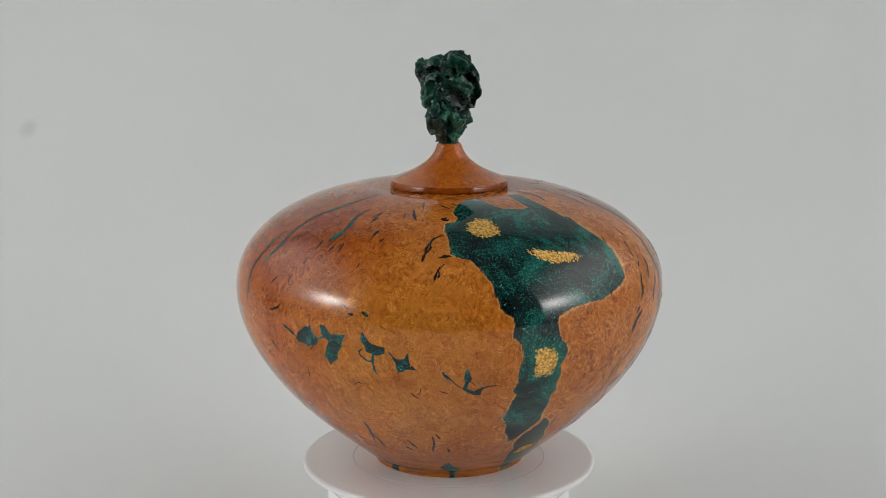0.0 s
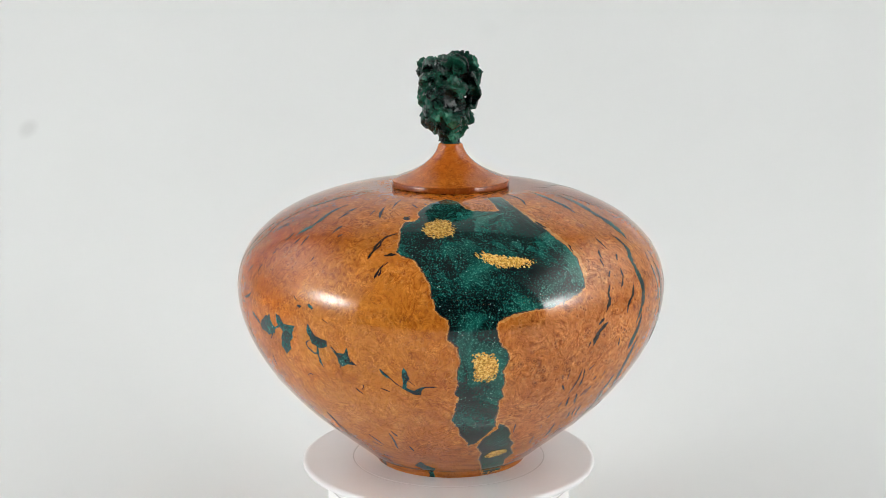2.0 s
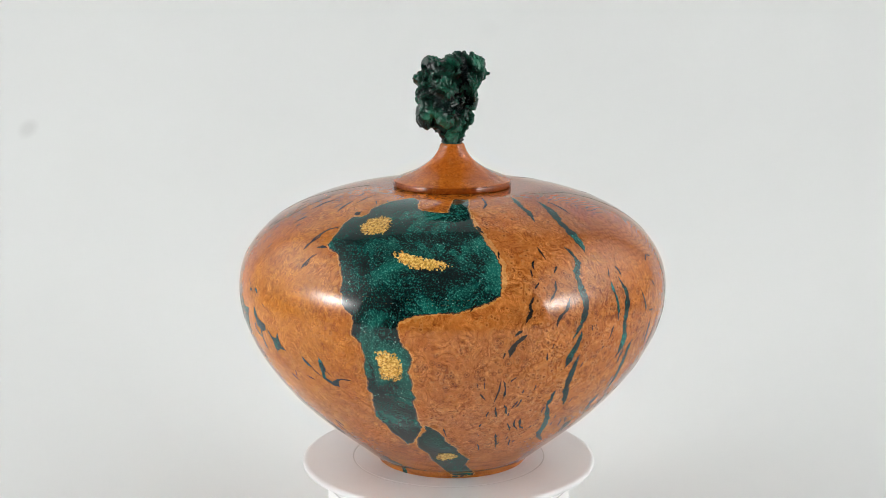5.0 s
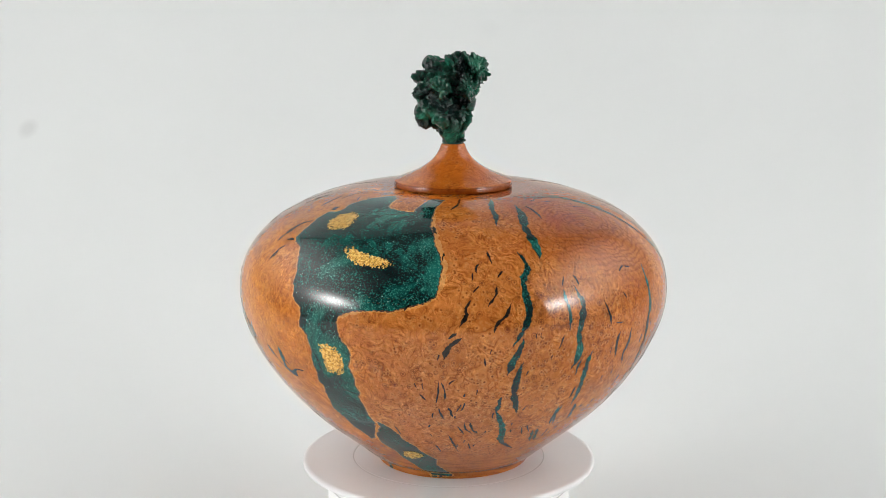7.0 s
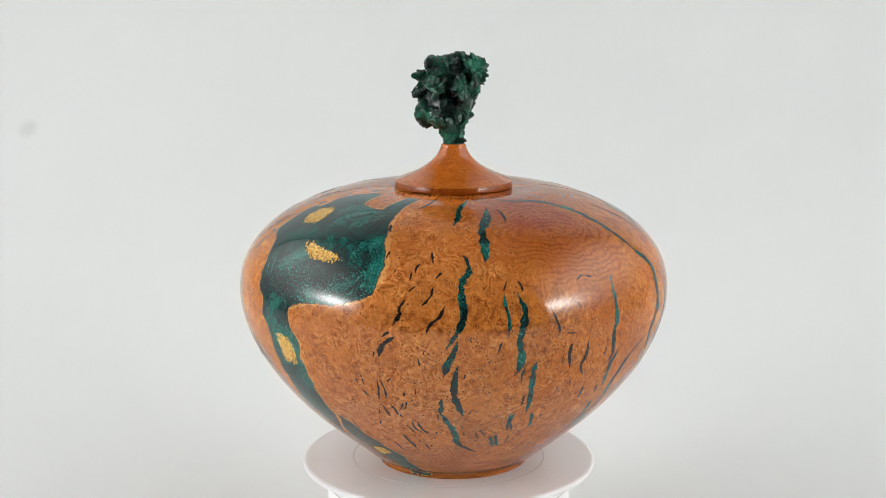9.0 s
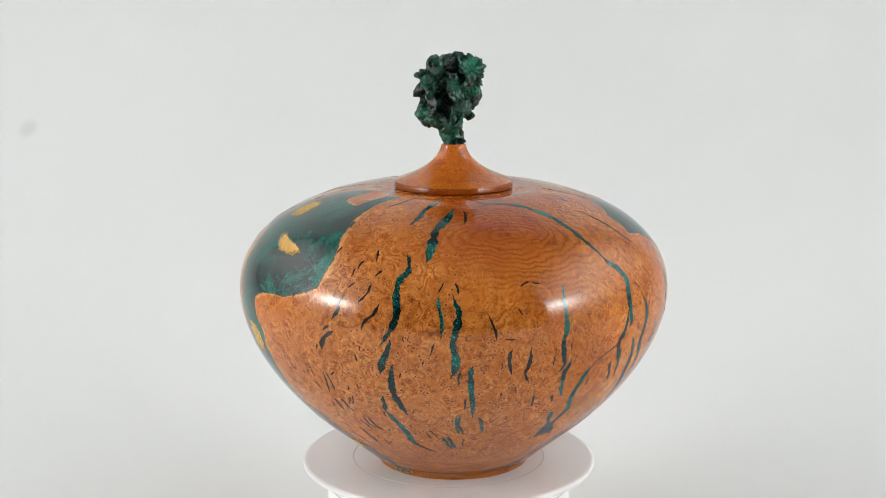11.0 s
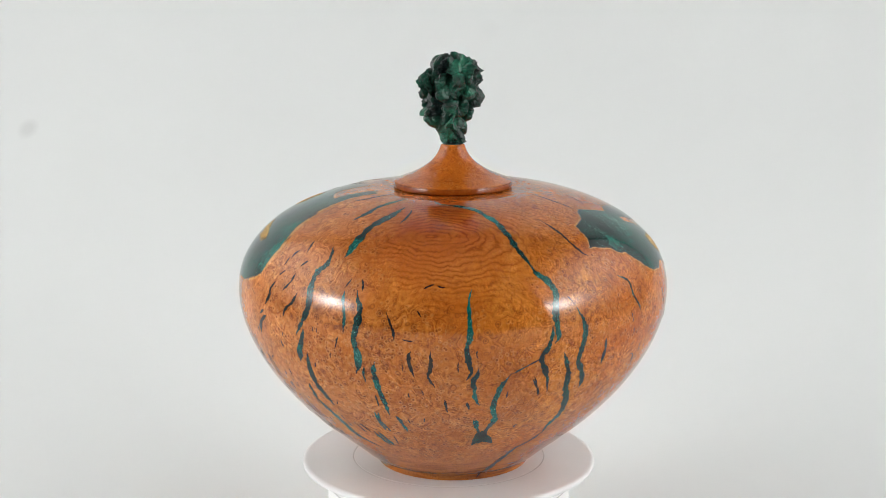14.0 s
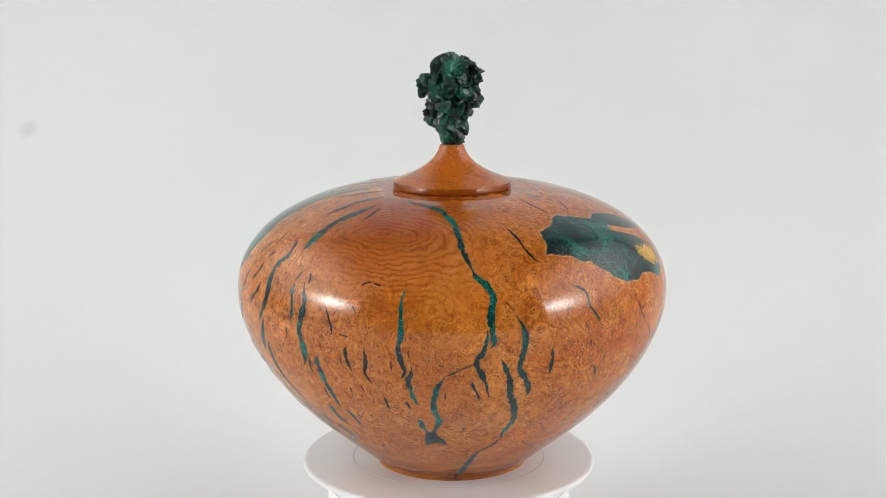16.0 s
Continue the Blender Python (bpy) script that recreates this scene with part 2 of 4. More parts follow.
SMUDGE_A = (-0.369, 0.6008, 0.0907)   # faint grey spots put on the paper
SMUDGE_B = (0.038, 0.7119, 0.1713)
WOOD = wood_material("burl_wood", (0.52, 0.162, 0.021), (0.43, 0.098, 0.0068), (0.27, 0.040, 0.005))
LID_WOOD = wood_material("burl_wood_lid", (0.47, 0.125, 0.013), (0.40, 0.090, 0.008), (0.36, 0.08, 0.012), eyes=0.3, regions=False)
# a darker copy of the lid wood: red end grain plus painted shade
SHADED_EDGE_WOOD = wood_material("burl_wood_shaded_edge", (0.27, 0.058, 0.006), (0.22, 0.044, 0.004), (0.2, 0.04, 0.004), eyes=0.2, regions=False)
PALE_WOOD = wood_material("sapwood", (0.60, 0.27, 0.075), (0.56, 0.22, 0.045), (0.50, 0.20, 0.05), eyes=0.3, regions=False)
RESIN, GOLD, CRACK, MALACHITE, EDGE = resin_material(), gold_material(), dark_crack_material(), malachite_material(), bark_edge_material()
PAPER = backdrop_material()
GLOSS_WHITE = plain_material("white_acrylic", (0.70, 0.700, 0.710), 0.30, 30, 0.03, 0.3)
MATT_WHITE = plain_material("white_plastic", (0.78, 0.78, 0.78), 0.45)
GREY_LINE = plain_material("grey_groove", (0.50, 0.49, 0.49), 0.5)
ROOM_PALE = plain_material("pale_plaster", (0.42, 0.42, 0.42), 0.8, 6)
ROOM_CEILING = plain_material("ceiling_plaster", (0.26, 0.26, 0.26), 0.8, 6)
ROOM_DARK = plain_material("dark_plaster", (0.07, 0.07, 0.072), 0.8, 6)


# ---- mesh helpers ----
def mesh_object(name, verts, faces, material, parent=None, label="", smooth=True):
    me = bpy.data.meshes.new(name)
    me.from_pydata([tuple(v) for v in verts], [], [tuple(f) for f in faces])
    me.update()
    if smooth:
        me.shade_smooth()
        me.set_sharp_from_angle(angle=radians(38))
    me.materials.append(material)
    ob = new(name, me)
    if parent:
        ob.parent = parent
    return tagged(ob, label)


def lathe(name, profile, steps, material, parent=None, label=""):
    """A solid of revolution from (radius, height) pairs; radius 0 closes it."""
    verts, faces, rows = [], [], []
    for r, z in profile:
        if r < 1e-6:
            rows.append([len(verts)] * steps)
            verts.append((0, 0, z))
        else:
            rows.append(list(range(len(verts), len(verts) + steps)))
            verts += [(r * math.cos(math.tau * k / steps), r * math.sin(math.tau * k / steps), z) for k in range(steps)]
    for a, b in zip(rows, rows[1:]):
        for k in range(steps):
            j = (k + 1) % steps
            f = []
            for i in (a[k], a[j], b[j], b[k]):
                if i not in f:
                    f.append(i)
            if len(f) > 2:
                faces.append(f)
    return mesh_object(name, verts, faces, material, parent, label)


def spline(points, per):
    """A smooth curve (Catmull-Rom) through points."""
    pts = [np.array(p, float) for p in points]
    pts = [2 * pts[0] - pts[1], *pts, 2 * pts[-1] - pts[-2]]
    out = []
    for a, b, c, d in zip(pts, pts[1:], pts[2:], pts[3:]):
        for i in range(per):
            t = i / per
            out.append(0.5 * (2 * b + (c - a) * t + (2 * a - 5 * b + 4 * c - d) * t * t + (3 * b - a - 3 * c + d) * t ** 3))
    out.append(pts[-2])
    return out


# ---- the place ----
def sweep():
    """The paper sweep: a table top that curves up into the backdrop."""
    line = [(-0.95, -0.052), (0.10, -0.052)]
    for k in range(1, 49):
        a = math.pi / 2 * k / 48
        line.append((0.10 + 0.95 * math.sin(a), -0.052 + 0.95 * (1 - math.cos(a))))
    line.append((1.05, 2.04))
    back = [(y + 0.004 * (z > 0.2), z - 0.004 * (z <= 0.2)) for y, z in line]
    verts, faces = [], []
    n = len(line)
    for x in (-0.96, 0.96):
        verts += [(x, y, z) for y, z in line] + [(x, y, z) for y, z in back]
    for i in range(n - 1):
        a, b = i, i + 1
        faces.append((a, b, b + 2 * n, a + 2 * n))
        faces.append((a + n, a + 3 * n, b + 3 * n, b + n))
    tagged(mesh_object("backdrop", verts, faces, PAPER), "white seamless paper sweep curving up behind the vase", "backdrop", kind="structure")


def slab(name, lo, hi, material, label, category):
    verts = [(x, y, z) for x in (lo[0], hi[0]) for y in (lo[1], hi[1]) for z in (lo[2], hi[2])]
    faces = [(0, 1, 3, 2), (4, 6, 7, 5), (0, 4, 5, 1), (2, 3, 7, 6), (0, 2, 6, 4), (1, 5, 7, 3)]
    tagged(mesh_object(name, verts, faces, material, smooth=False), label, category, kind="structure")


def screen(name, x, middle, glow, spread):
    """An upright diffusing screen, a thin cloth panel 1.9 m wide."""
    lo, hi = sorted((x, x + math.copysign(0.006, x)))
    verts = [(u, v, w) for u in (lo, hi) for v in (-0.90, 1.0) for w in (-0.05, 2.04)]
    faces = [(0, 1, 3, 2), (4, 6, 7, 5), (0, 4, 5, 1), (2, 3, 7, 6), (0, 2, 6, 4), (1, 5, 7, 3)]
    ob = mesh_object(name, verts, faces, screen_material(name + "_cloth", middle, glow, spread), smooth=False)
    tagged(ob, "white diffusing cloth screen lit from behind by a lamp", "light diffuser", kind="structure")


screen("screen_west", -0.98, (-0.98, -0.50, 0.40), 0.92, 1.05)
screen("screen_east", 0.98, (0.98, -0.70, 0.42), 1.10, 1.35)
sweep()
slab("wall_west", (-1.72, -2.6, -0.9), (-1.62, 1.2, 2.1), ROOM_PALE, "pale plain studio wall beside the sweep", "wall")
slab("wall_east", (1.62, -2.6, -0.9), (1.72, 1.2, 2.1), ROOM_PALE, "pale plain studio wall beside the sweep", "wall")
slab("wall_south", (-1.62, -2.6, -0.9), (1.62, -2.5, 2.1), ROOM_DARK, "dark plain studio wall behind the camera", "wall")
slab("wall_north", (-1.62, 1.1, -0.9), (1.62, 1.2, 2.1), ROOM_PALE, "pale plain studio wall behind the sweep", "wall")
slab("floor", (-1.62, -2.5, -0.9), (1.62, 1.1, -0.8), ROOM_DARK, "dark plain studio floor", "floor")
slab("ceiling", (-1.72, -2.6, 2.1), (1.72, 1.2, 2.2), ROOM_CEILING, "pale plain studio ceiling", "ceiling")


# ---- the display stand ----
def display_stand():
    stand = tagged(new("display_stand"), "white round motorised display stand on the paper sweep", "turntable")
    stand.location = (0, 0, -0.052)
    base = lathe("base", [(0, 0), (0.058, 0), (0.0600, 0.002), (0.0606, 0.005), (0.0606, 0.0430), (0.0598, 0.0455), (0.0580, 0.0464), (0, 0.0464)], 96, MATT_WHITE, stand)
    lathe("seam", [(0.0600, 0.0395), (0.06075, 0.0396), (0.06075, 0.0402), (0.0600, 0.0403)], 96, GREY_LINE, base, "thin grey seam")
    lathe("spindle", [(0, 0.0460), (0.02, 0.0460), (0.02, 0.0490), (0, 0.0490)], 48, MATT_WHITE, base)
    plate = lathe("platter", [(0, 0.0488), (0.0700, 0.0488), (0.0718, 0.0490), (0.0728, 0.0497), (0.0730, 0.0506), (0.0727, 0.0514), (0.0720, 0.0519), (0.0708, 0.0520), (0.0482, 0.0520),
                              (0.0480, 0.0518), (0.0475, 0.0518), (0.0473, 0.0520), (0, 0.0520)], 128, GLOSS_WHITE, stand, "glossy white round platter")
    lathe("groove", [(0.04755, 0.05185), (0.0480, 0.05185), (0.0480, 0.05192), (0.04755, 0.05192)], 128, GREY_LINE, plate, "thin grey ring groove")
    return stand, plate


stand, platter = display_stand()

# ---- the vase ----
PROFILE = [(0.0372, 0.0000), (0.0375, 0.0012), (0.0388, 0.0032), (0.0430, 0.0059), (0.0484, 0.0103), (0.0579, 0.0180), (0.0698, 0.0280), (0.0815, 0.0400),
           (0.0908, 0.0520), (0.0978, 0.0640), (0.1024, 0.0760), (0.1041, 0.0860), (0.1037, 0.0948), (0.1017, 0.1023), (0.0977, 0.1095), (0.0922, 0.1158),
           (0.0850, 0.1218), (0.0761, 0.1268), (0.0664, 0.1308), (0.0545, 0.1343), (0.0430, 0.1361), (0.0320, 0.1365)]
LINE = np.array(spline(PROFILE, 8))
ARC = np.concatenate([[0], np.cumsum(np.hypot(*np.diff(LINE, axis=0).T))]) * 1000   # mm along the outline from the foot


def skin(degrees, s, lift=0.0):
    """The place on the vase at an angle and s mm up along its outline."""
    r, z = np.interp(s, ARC, LINE[:, 0]), np.interp(s, ARC, LINE[:, 1])
    dr = np.interp(s + 0.5, ARC, LINE[:, 0]) - np.interp(s - 0.5, ARC, LINE[:, 0])
    dz = np.interp(s + 0.5, ARC, LINE[:, 1]) - np.interp(s - 0.5, ARC, LINE[:, 1])
    k = math.hypot(dr, dz)
    a = radians(degrees)
    r, z = r + lift * dz / k, z - lift * dr / k
    return (r * math.cos(a), r * math.sin(a), z)


vase = tagged(new("lidded_vase"), "glossy burl wood vase with green resin inlay and lid", "vase")
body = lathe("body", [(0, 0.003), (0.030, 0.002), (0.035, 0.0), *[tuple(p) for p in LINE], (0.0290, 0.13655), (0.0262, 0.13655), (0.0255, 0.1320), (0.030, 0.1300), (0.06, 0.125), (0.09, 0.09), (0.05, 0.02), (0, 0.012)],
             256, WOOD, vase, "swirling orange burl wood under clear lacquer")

LID = [(0.0, 0.1394), (0.0282, 0.1394), (0.02865, 0.13955), (0.0286, 0.1399), (0.0281, 0.1401)]
CROWN = [(0.0281, 0.1401), (0.0262, 0.1408), (0.0235, 0.1419), (0.0200, 0.1433), (0.0160, 0.1453), (0.0122, 0.1478), (0.0094, 0.1503), (0.0074, 0.1530), (0.0063, 0.1554), (0.0059, 0.1568)]
lid = lathe("lid", LID[:-1] + [tuple(p) for p in spline(CROWN, 4)] + [(0.0052, 0.1574), (0.0, 0.1575)], 128, LID_WOOD, vase, "flared reddish wooden lid")
# the brim's wood is redder, and darkened for the edge's shade
lathe("brim", [(0.0, 0.13655), (0.0262, 0.13655), (0.0280, 0.1367), (0.0285, 0.1370), (0.0287, 0.1376), (0.0287, 0.1390), (0.02855, 0.1393), (0.0280, 0.1395), (0.0, 0.1395)], 128, SHADED_EDGE_WOOD, lid, "dark red end grain round the brim, with its shade in the colour")


def finial():
    """The rough malachite knob: lumps fused into one crystal crust."""
    lumps = [  # angle, distance from the axis, height, half width, half height
        (0, 0.0000, 0.1570, 0.0046, 0.0064), (206, 0.0039, 0.1645, 0.0054, 0.0057), (-4, -0.0020, 0.1860, 0.0082, 0.0138), (188, 0.0122, 0.1936, 0.0041, 0.0061),
        (198, 0.0083, 0.1853, 0.0061, 0.0059), (247, 0.0088, 0.1791, 0.0086, 0.0077), (249, 0.0147, 0.1864, 0.0043, 0.0064), (249, 0.0134, 0.1718, 0.0045, 0.0077),
        (285, 0.0140, 0.1862, 0.0044, 0.0040), (259, 0.0127, 0.1730, 0.0057, 0.0042), (304, 0.0136, 0.1845, 0.0043, 0.0042), (310, 0.0075, 0.1729, 0.0058, 0.0063),
        (6, 0.0108, 0.1853, 0.0049, 0.0056), (23, 0.0057, 0.1937, 0.0051, 0.0058), (48, 0.0114, 0.1928, 0.0053, 0.0076), (85, 0.0075, 0.1831, 0.0061, 0.0061),
        (127, 0.0100, 0.1863, 0.0049, 0.0094), (115, 0.0063, 0.1740, 0.0049, 0.0040), (226, 0.0073, 0.1949, 0.0057, 0.0039), (330, 0.0036, 0.1935, 0.0056, 0.0042),
        (12, 0.0085, 0.1785, 0.0027, 0.0049), (155, 0.0068, 0.1903, 0.0044, 0.0085), (1, 0.0018, 0.1690, 0.0049, 0.0108), (236, 0.0052, 0.1650, 0.0042, 0.0060), (12, 0.0070, 0.1695, 0.0030, 0.0062)]
    cell = 0.00042
    lo = np.array([-0.021, -0.021, 0.150])
    size = np.array([101, 101, 130])
    g = np.stack(np.meshgrid(*[np.arange(m) for m in size], indexing="ij"), -1) * cell + lo
    field = np.zeros(size)
    for a, d, z, ra, rc in lumps:
        c, s = math.cos(radians(a)), math.sin(radians(a))
        u = (g[..., 0] * c + g[..., 1] * s - d) / ra
        v = (-g[..., 0] * s + g[..., 1] * c) / ra
        w = (g[..., 2] - z) / rc
        field += np.exp(-2.2 * (u * u + v * v + w * w))
    # a small hole right through, beside the main stem
    c, s = math.cos(radians(22)), math.sin(radians(22))
    side, up = g[..., 0] * c + g[..., 1] * s - 0.0068, g[..., 2] - 0.1780
    field -= 2.6 * np.exp(-(side ** 2 / 0.0014 ** 2 + up ** 2 / 0.0020 ** 2))
    inside = field > math.exp(-2.2)
    # surface nets: one vertex in each cell that the surface crosses
    level = field - math.exp(-2.2)
    corners = [(i, j, k) for i in (0, 1) for j in (0, 1) for k in (0, 1)]
    m = size - 1
    part_of = lambda arr, o: arr[o[0]:o[0] + m[0], o[1]:o[1] + m[1], o[2]:o[2] + m[2]]
    count = sum(part_of(inside, o).astype(int) for o in corners)
    mixed = (count > 0) & (count < 8)
    total, weight = np.zeros((*m, 3)), np.zeros(m)
    for i, a in enumerate(corners):
        for b in corners[i + 1:]:
            if sum(abs(p - q) for p, q in zip(a, b)) != 1:
                continue
            fa, fb = part_of(level, a), part_of(level, b)
            cross = (fa > 0) != (fb > 0)
            t = np.where(cross, fa / np.where(cross, fa - fb, 1), 0)
            for axis in range(3):
                total[..., axis] += np.where(cross, a[axis] + t * (b[axis] - a[axis]), 0)
            weight += cross
    ids = -np.ones(m, int)
    ids[mixed] = np.arange(mixed.sum())
    where = np.argwhere(mixed)
    verts = lo + cell * (where + total[mixed] / weight[mixed][:, None])
    faces = []
    for axis in range(3):
        e = [0, 0, 0]
        e[axis] = 1
        a = inside[:-1, :-1, :-1]
        b = inside[e[0]:e[0] + m[0], e[1]:e[1] + m[1], e[2]:e[2] + m[2]]
        u, v = [(1, 2), (2, 0), (0, 1)][axis]
        du, dv = np.eye(3, dtype=int)[u], np.eye(3, dtype=int)[v]
        for p in np.argwhere(a != b):
            if p[u] < 1 or p[v] < 1:
                continue
            quad = [ids[tuple(p - du - dv)], ids[tuple(p - dv)], ids[tuple(p)], ids[tuple(p - du)]]
            faces.append(quad if a[tuple(p)] else quad[::-1])
    # crystal relief: blades and plates pushed out along the normals
    me = bpy.data.meshes.new("finial")
    me.from_pydata([tuple(v) for v in verts], [], faces)
    normals = [v.normal.copy() for v in me.vertices]
    for v, nrm in zip(me.vertices, normals):
        if v.co.z < 0.158:
            k = 0.25
        else:
            k = 1.0
        p = v.co
        bend = Vector((noise.noise(p * 150), noise.noise(p * 150 + Vector((7, 0, 0))), noise.noise(p * 150 + Vector((0, 7, 0))))) * 0.18
        # coarse slanting plates, fans of blades on them, then small facets
        q = p * 135 + bend
        near, seats = noise.voronoi(q)
        seat = seats[0]
        slant = Vector((noise.cell(seat * 7.1), noise.cell(seat * 7.1 + Vector((31, 0, 0))), noise.cell(seat * 7.1 + Vector((0, 31, 0))))) - Vector((0.5, 0.5, 0.3))
        plate = (q - seat).dot(slant)
        fan = q - seat
        blades = abs(math.sin(4.5 * math.atan2(fan.y + 0.6 * fan.x, fan.z + 0.25) + 9 * noise.cell(seat * 3.1)))
        crest = min(1.0, max(0.0, (p.z - 0.172) / 0.012))
        small, spots = noise.voronoi(p * 380 + bend)
        tilt = Vector((noise.cell(spots[0] * 5.7), noise.cell(spots[0] * 5.7 + Vector((17, 0, 0))), noise.cell(spots[0] * 5.7 + Vector((0, 17, 0))))) - Vector((0.5, 0.5, 0.5))
        facet = (p * 380 + bend - spots[0]).dot(tilt)
        h = 0.0043 * plate + 0.0016 * (noise.cell(seat * 5.3) - 0.55) - 0.0011 * max(0.0, 0.16 - (near[1] - near[0])) / 0.16 + 0.0010 * (blades - 0.5) * crest * min(1.0, near[0] * 2.2) + 0.0008 * facet
        v.co = p + nrm * max(-0.0023, min(0.0021, h + 0.0003)) * k
    me.update()
    me.materials.append(MALACHITE)
    ob = new("finial", me)
    ob.parent = lid
    return tagged(ob, "rough dark green malachite crystal knob")


finial()

# ---- inlays, let into the wood ----
def ragged(points, amount, step=0.8):
    """An outline in (degrees, mm), cut into short steps with an uneven, chipped edge."""
    out = []
    for k, (a, b) in enumerate(zip(points, points[1:] + points[:1])):
        r = max(np.interp((a[1] + b[1]) / 2, ARC, LINE[:, 0]) * 1000, 10)
        across = radians(b[0] - a[0]) * r
        along = b[1] - a[1]
        length = math.hypot(across, along)
        n = max(1, int(length / step))
        for i in range(n):
            t = i / n
            x, y = a[0] + (b[0] - a[0]) * t, a[1] + along * t
            h = amount * (noise.noise(Vector((x * 0.7, y * 0.8, 3.7))) + 0.8 * noise.noise(Vector((x * 1.9, y * 2.0, 9.1))) + 0.45 * noise.noise(Vector((x * 4.1, y * 4.3, 1.1))))
            out.append((x - math.degrees(h * along / max(length, 0.01) / r), y + h * across / max(length, 0.01)))
    return out


def let_in(name, material, outline, parent, label="", lift=0.00007, grid=2.2):
    """A patch flush with the vase's skin: a filled outline that follows the curve, with an edge that goes down into the wood."""
    mid = sum(p[1] for p in outline) / len(outline)
    k = radians(1) * np.interp(mid, ARC, LINE[:, 0]) * 1000
    flat = [Vector((a * k, s)) for a, s in outline]
    n = len(flat)
    xs, ys = [p.x for p in flat], [p.y for p in flat]
    inner = []
    y = min(ys) + grid / 2
    while y < max(ys):
        x = min(xs) + grid / 2
        while x < max(xs):
            inner.append(Vector((x, y)))
            x += grid
        y += grid
    pts, _, tris, *_ = delaunay_2d_cdt(flat + inner, [(i, (i + 1) % n) for i in range(n)], [list(range(n))], 1, 1e-5)
    verts = [skin(p.x / k, p.y, lift) for p in pts]
    ups = []
    for p in pts:
        a, b = Vector(skin(p.x / k, p.y, 0.0)), Vector(skin(p.x / k, p.y, 0.001))
        ups.append((b - a).normalized())
    faces = []
    for f in tris:
        f = list(f)
        a, b, c = (Vector(verts[i]) for i in f[:3])
        if (b - a).cross(c - a).dot(ups[f[0]]) < 0:
            f.reverse()
        faces.append(f)
    edges = {}
    for f in faces:
        for a, b in zip(f, f[1:] + f[:1]):
            edges[(a, b)] = 1
    rim = [e for e in edges if (e[1], e[0]) not in edges]
    for a, b in rim:
        base = len(verts)
        verts += [verts[a], verts[b], skin(pts[b].x / k, pts[b].y, -0.0006), skin(pts[a].x / k, pts[a].y, -0.0006)]
        side = (Vector(verts[b]) - Vector(verts[a])).cross(ups[a]).normalized()
        ups += [side] * 4
        faces.append([base + 1, base, base + 3, base + 2])
    ob = mesh_object(name, verts, faces, material, parent, label)
    ob.data.normals_split_custom_set_from_vertices([tuple(u) for u in ups])
    return ob


def patch(name, material, amount, points, parent, label):
    ob = let_in(name, material, ragged(points, amount, 0.55), parent, label)
    if len(points) > 17:
        # the thin dark bark line round a large inlay
        area = sum(a[0] * b[1] - b[0] * a[1] for a, b in zip(points, points[1:] + points[:1]))
        n = len(points)
        for name, stuff, reach, lift, label in (("bark_edge", EDGE, 0.50, 0.00005, "thin brown bark edge"), ("sapwood_rim", PALE_WOOD, 1.0, 0.000036, "thin pale rim of sapwood")):
            wider = []
            for i, (a, s) in enumerate(points):
                p, q = points[i - 1], points[(i + 1) % n]
                r = max(np.interp(s, ARC, LINE[:, 0]) * 1000, 10)
                dx, dy = radians(q[0] - p[0]) * r, q[1] - p[1]
                d = max(math.hypot(dx, dy), 0.01) * (1 if area > 0 else -1)
                wider.append((a + math.degrees(reach * dy / d / r), s - reach * dx / d))
            let_in(name, stuff, ragged(wider, amount * 1.15, 0.5), ob, label, lift)
    return ob


def ribbon(name, material, width, points, label, lift=0.00008):
    """A tapered, uneven vein along a line on the skin."""
    line = spline(points, 20)
    one, two = [], []
    n = len(line)
    for i, (a, s) in enumerate(line):
        p, q = line[max(i - 1, 0)], line[min(i + 1, n - 1)]
        r = max(np.interp(s, ARC, LINE[:, 0]) * 1000, 10)
        dx, dy = radians(q[0] - p[0]) * r, q[1] - p[1]
        d = max(math.hypot(dx, dy), 0.001)
        t = i / (n - 1)
        taper = min(1.0, 4.5 * t + 0.05, 4.5 * (1 - t) + 0.05)
        wide = width * taper * max(0.5, 0.82 + 0.55 * noise.noise(Vector((a * 0.4, s * 0.35, 1.3))))
        wob = 0.26 * min(width, 1.5) * (noise.noise(Vector((a * 0.9, s * 0.8, 5.5))) + 0.5 * noise.noise(Vector((a * 2.3, s * 2.1, 8.5))))
        for side, out in ((1, one), (-1, two)):
            chip = min(width, 2.4) * taper * (0.12 * noise.noise(Vector((a * 1.9, s * 1.8, 20.3 * side))) + 0.12 * noise.noise(Vector((a * 4.2, s * 4.0, 11.3 * side))))
            h = side * max(wide / 2 + chip, 0.05) + wob
            out.append((a - math.degrees(h * dy / d / r), s + h * dx / d))
    return let_in(name, material, one + two[::-1], vase, label, lift, 50.0)


def resin_vein(width, *points):
    ribbon("resin_vein", RESIN, width, list(points), "thin dark green resin vein")


def dark_crack(width, *points):
    ribbon("bark_crack", CRACK, width, list(points), "short blackish bark crack")


def sapwood(width, *points):
    ribbon("sapwood_strip", PALE_WOOD, width, list(points), "pale tan sapwood strip beside the resin", 0.00003)


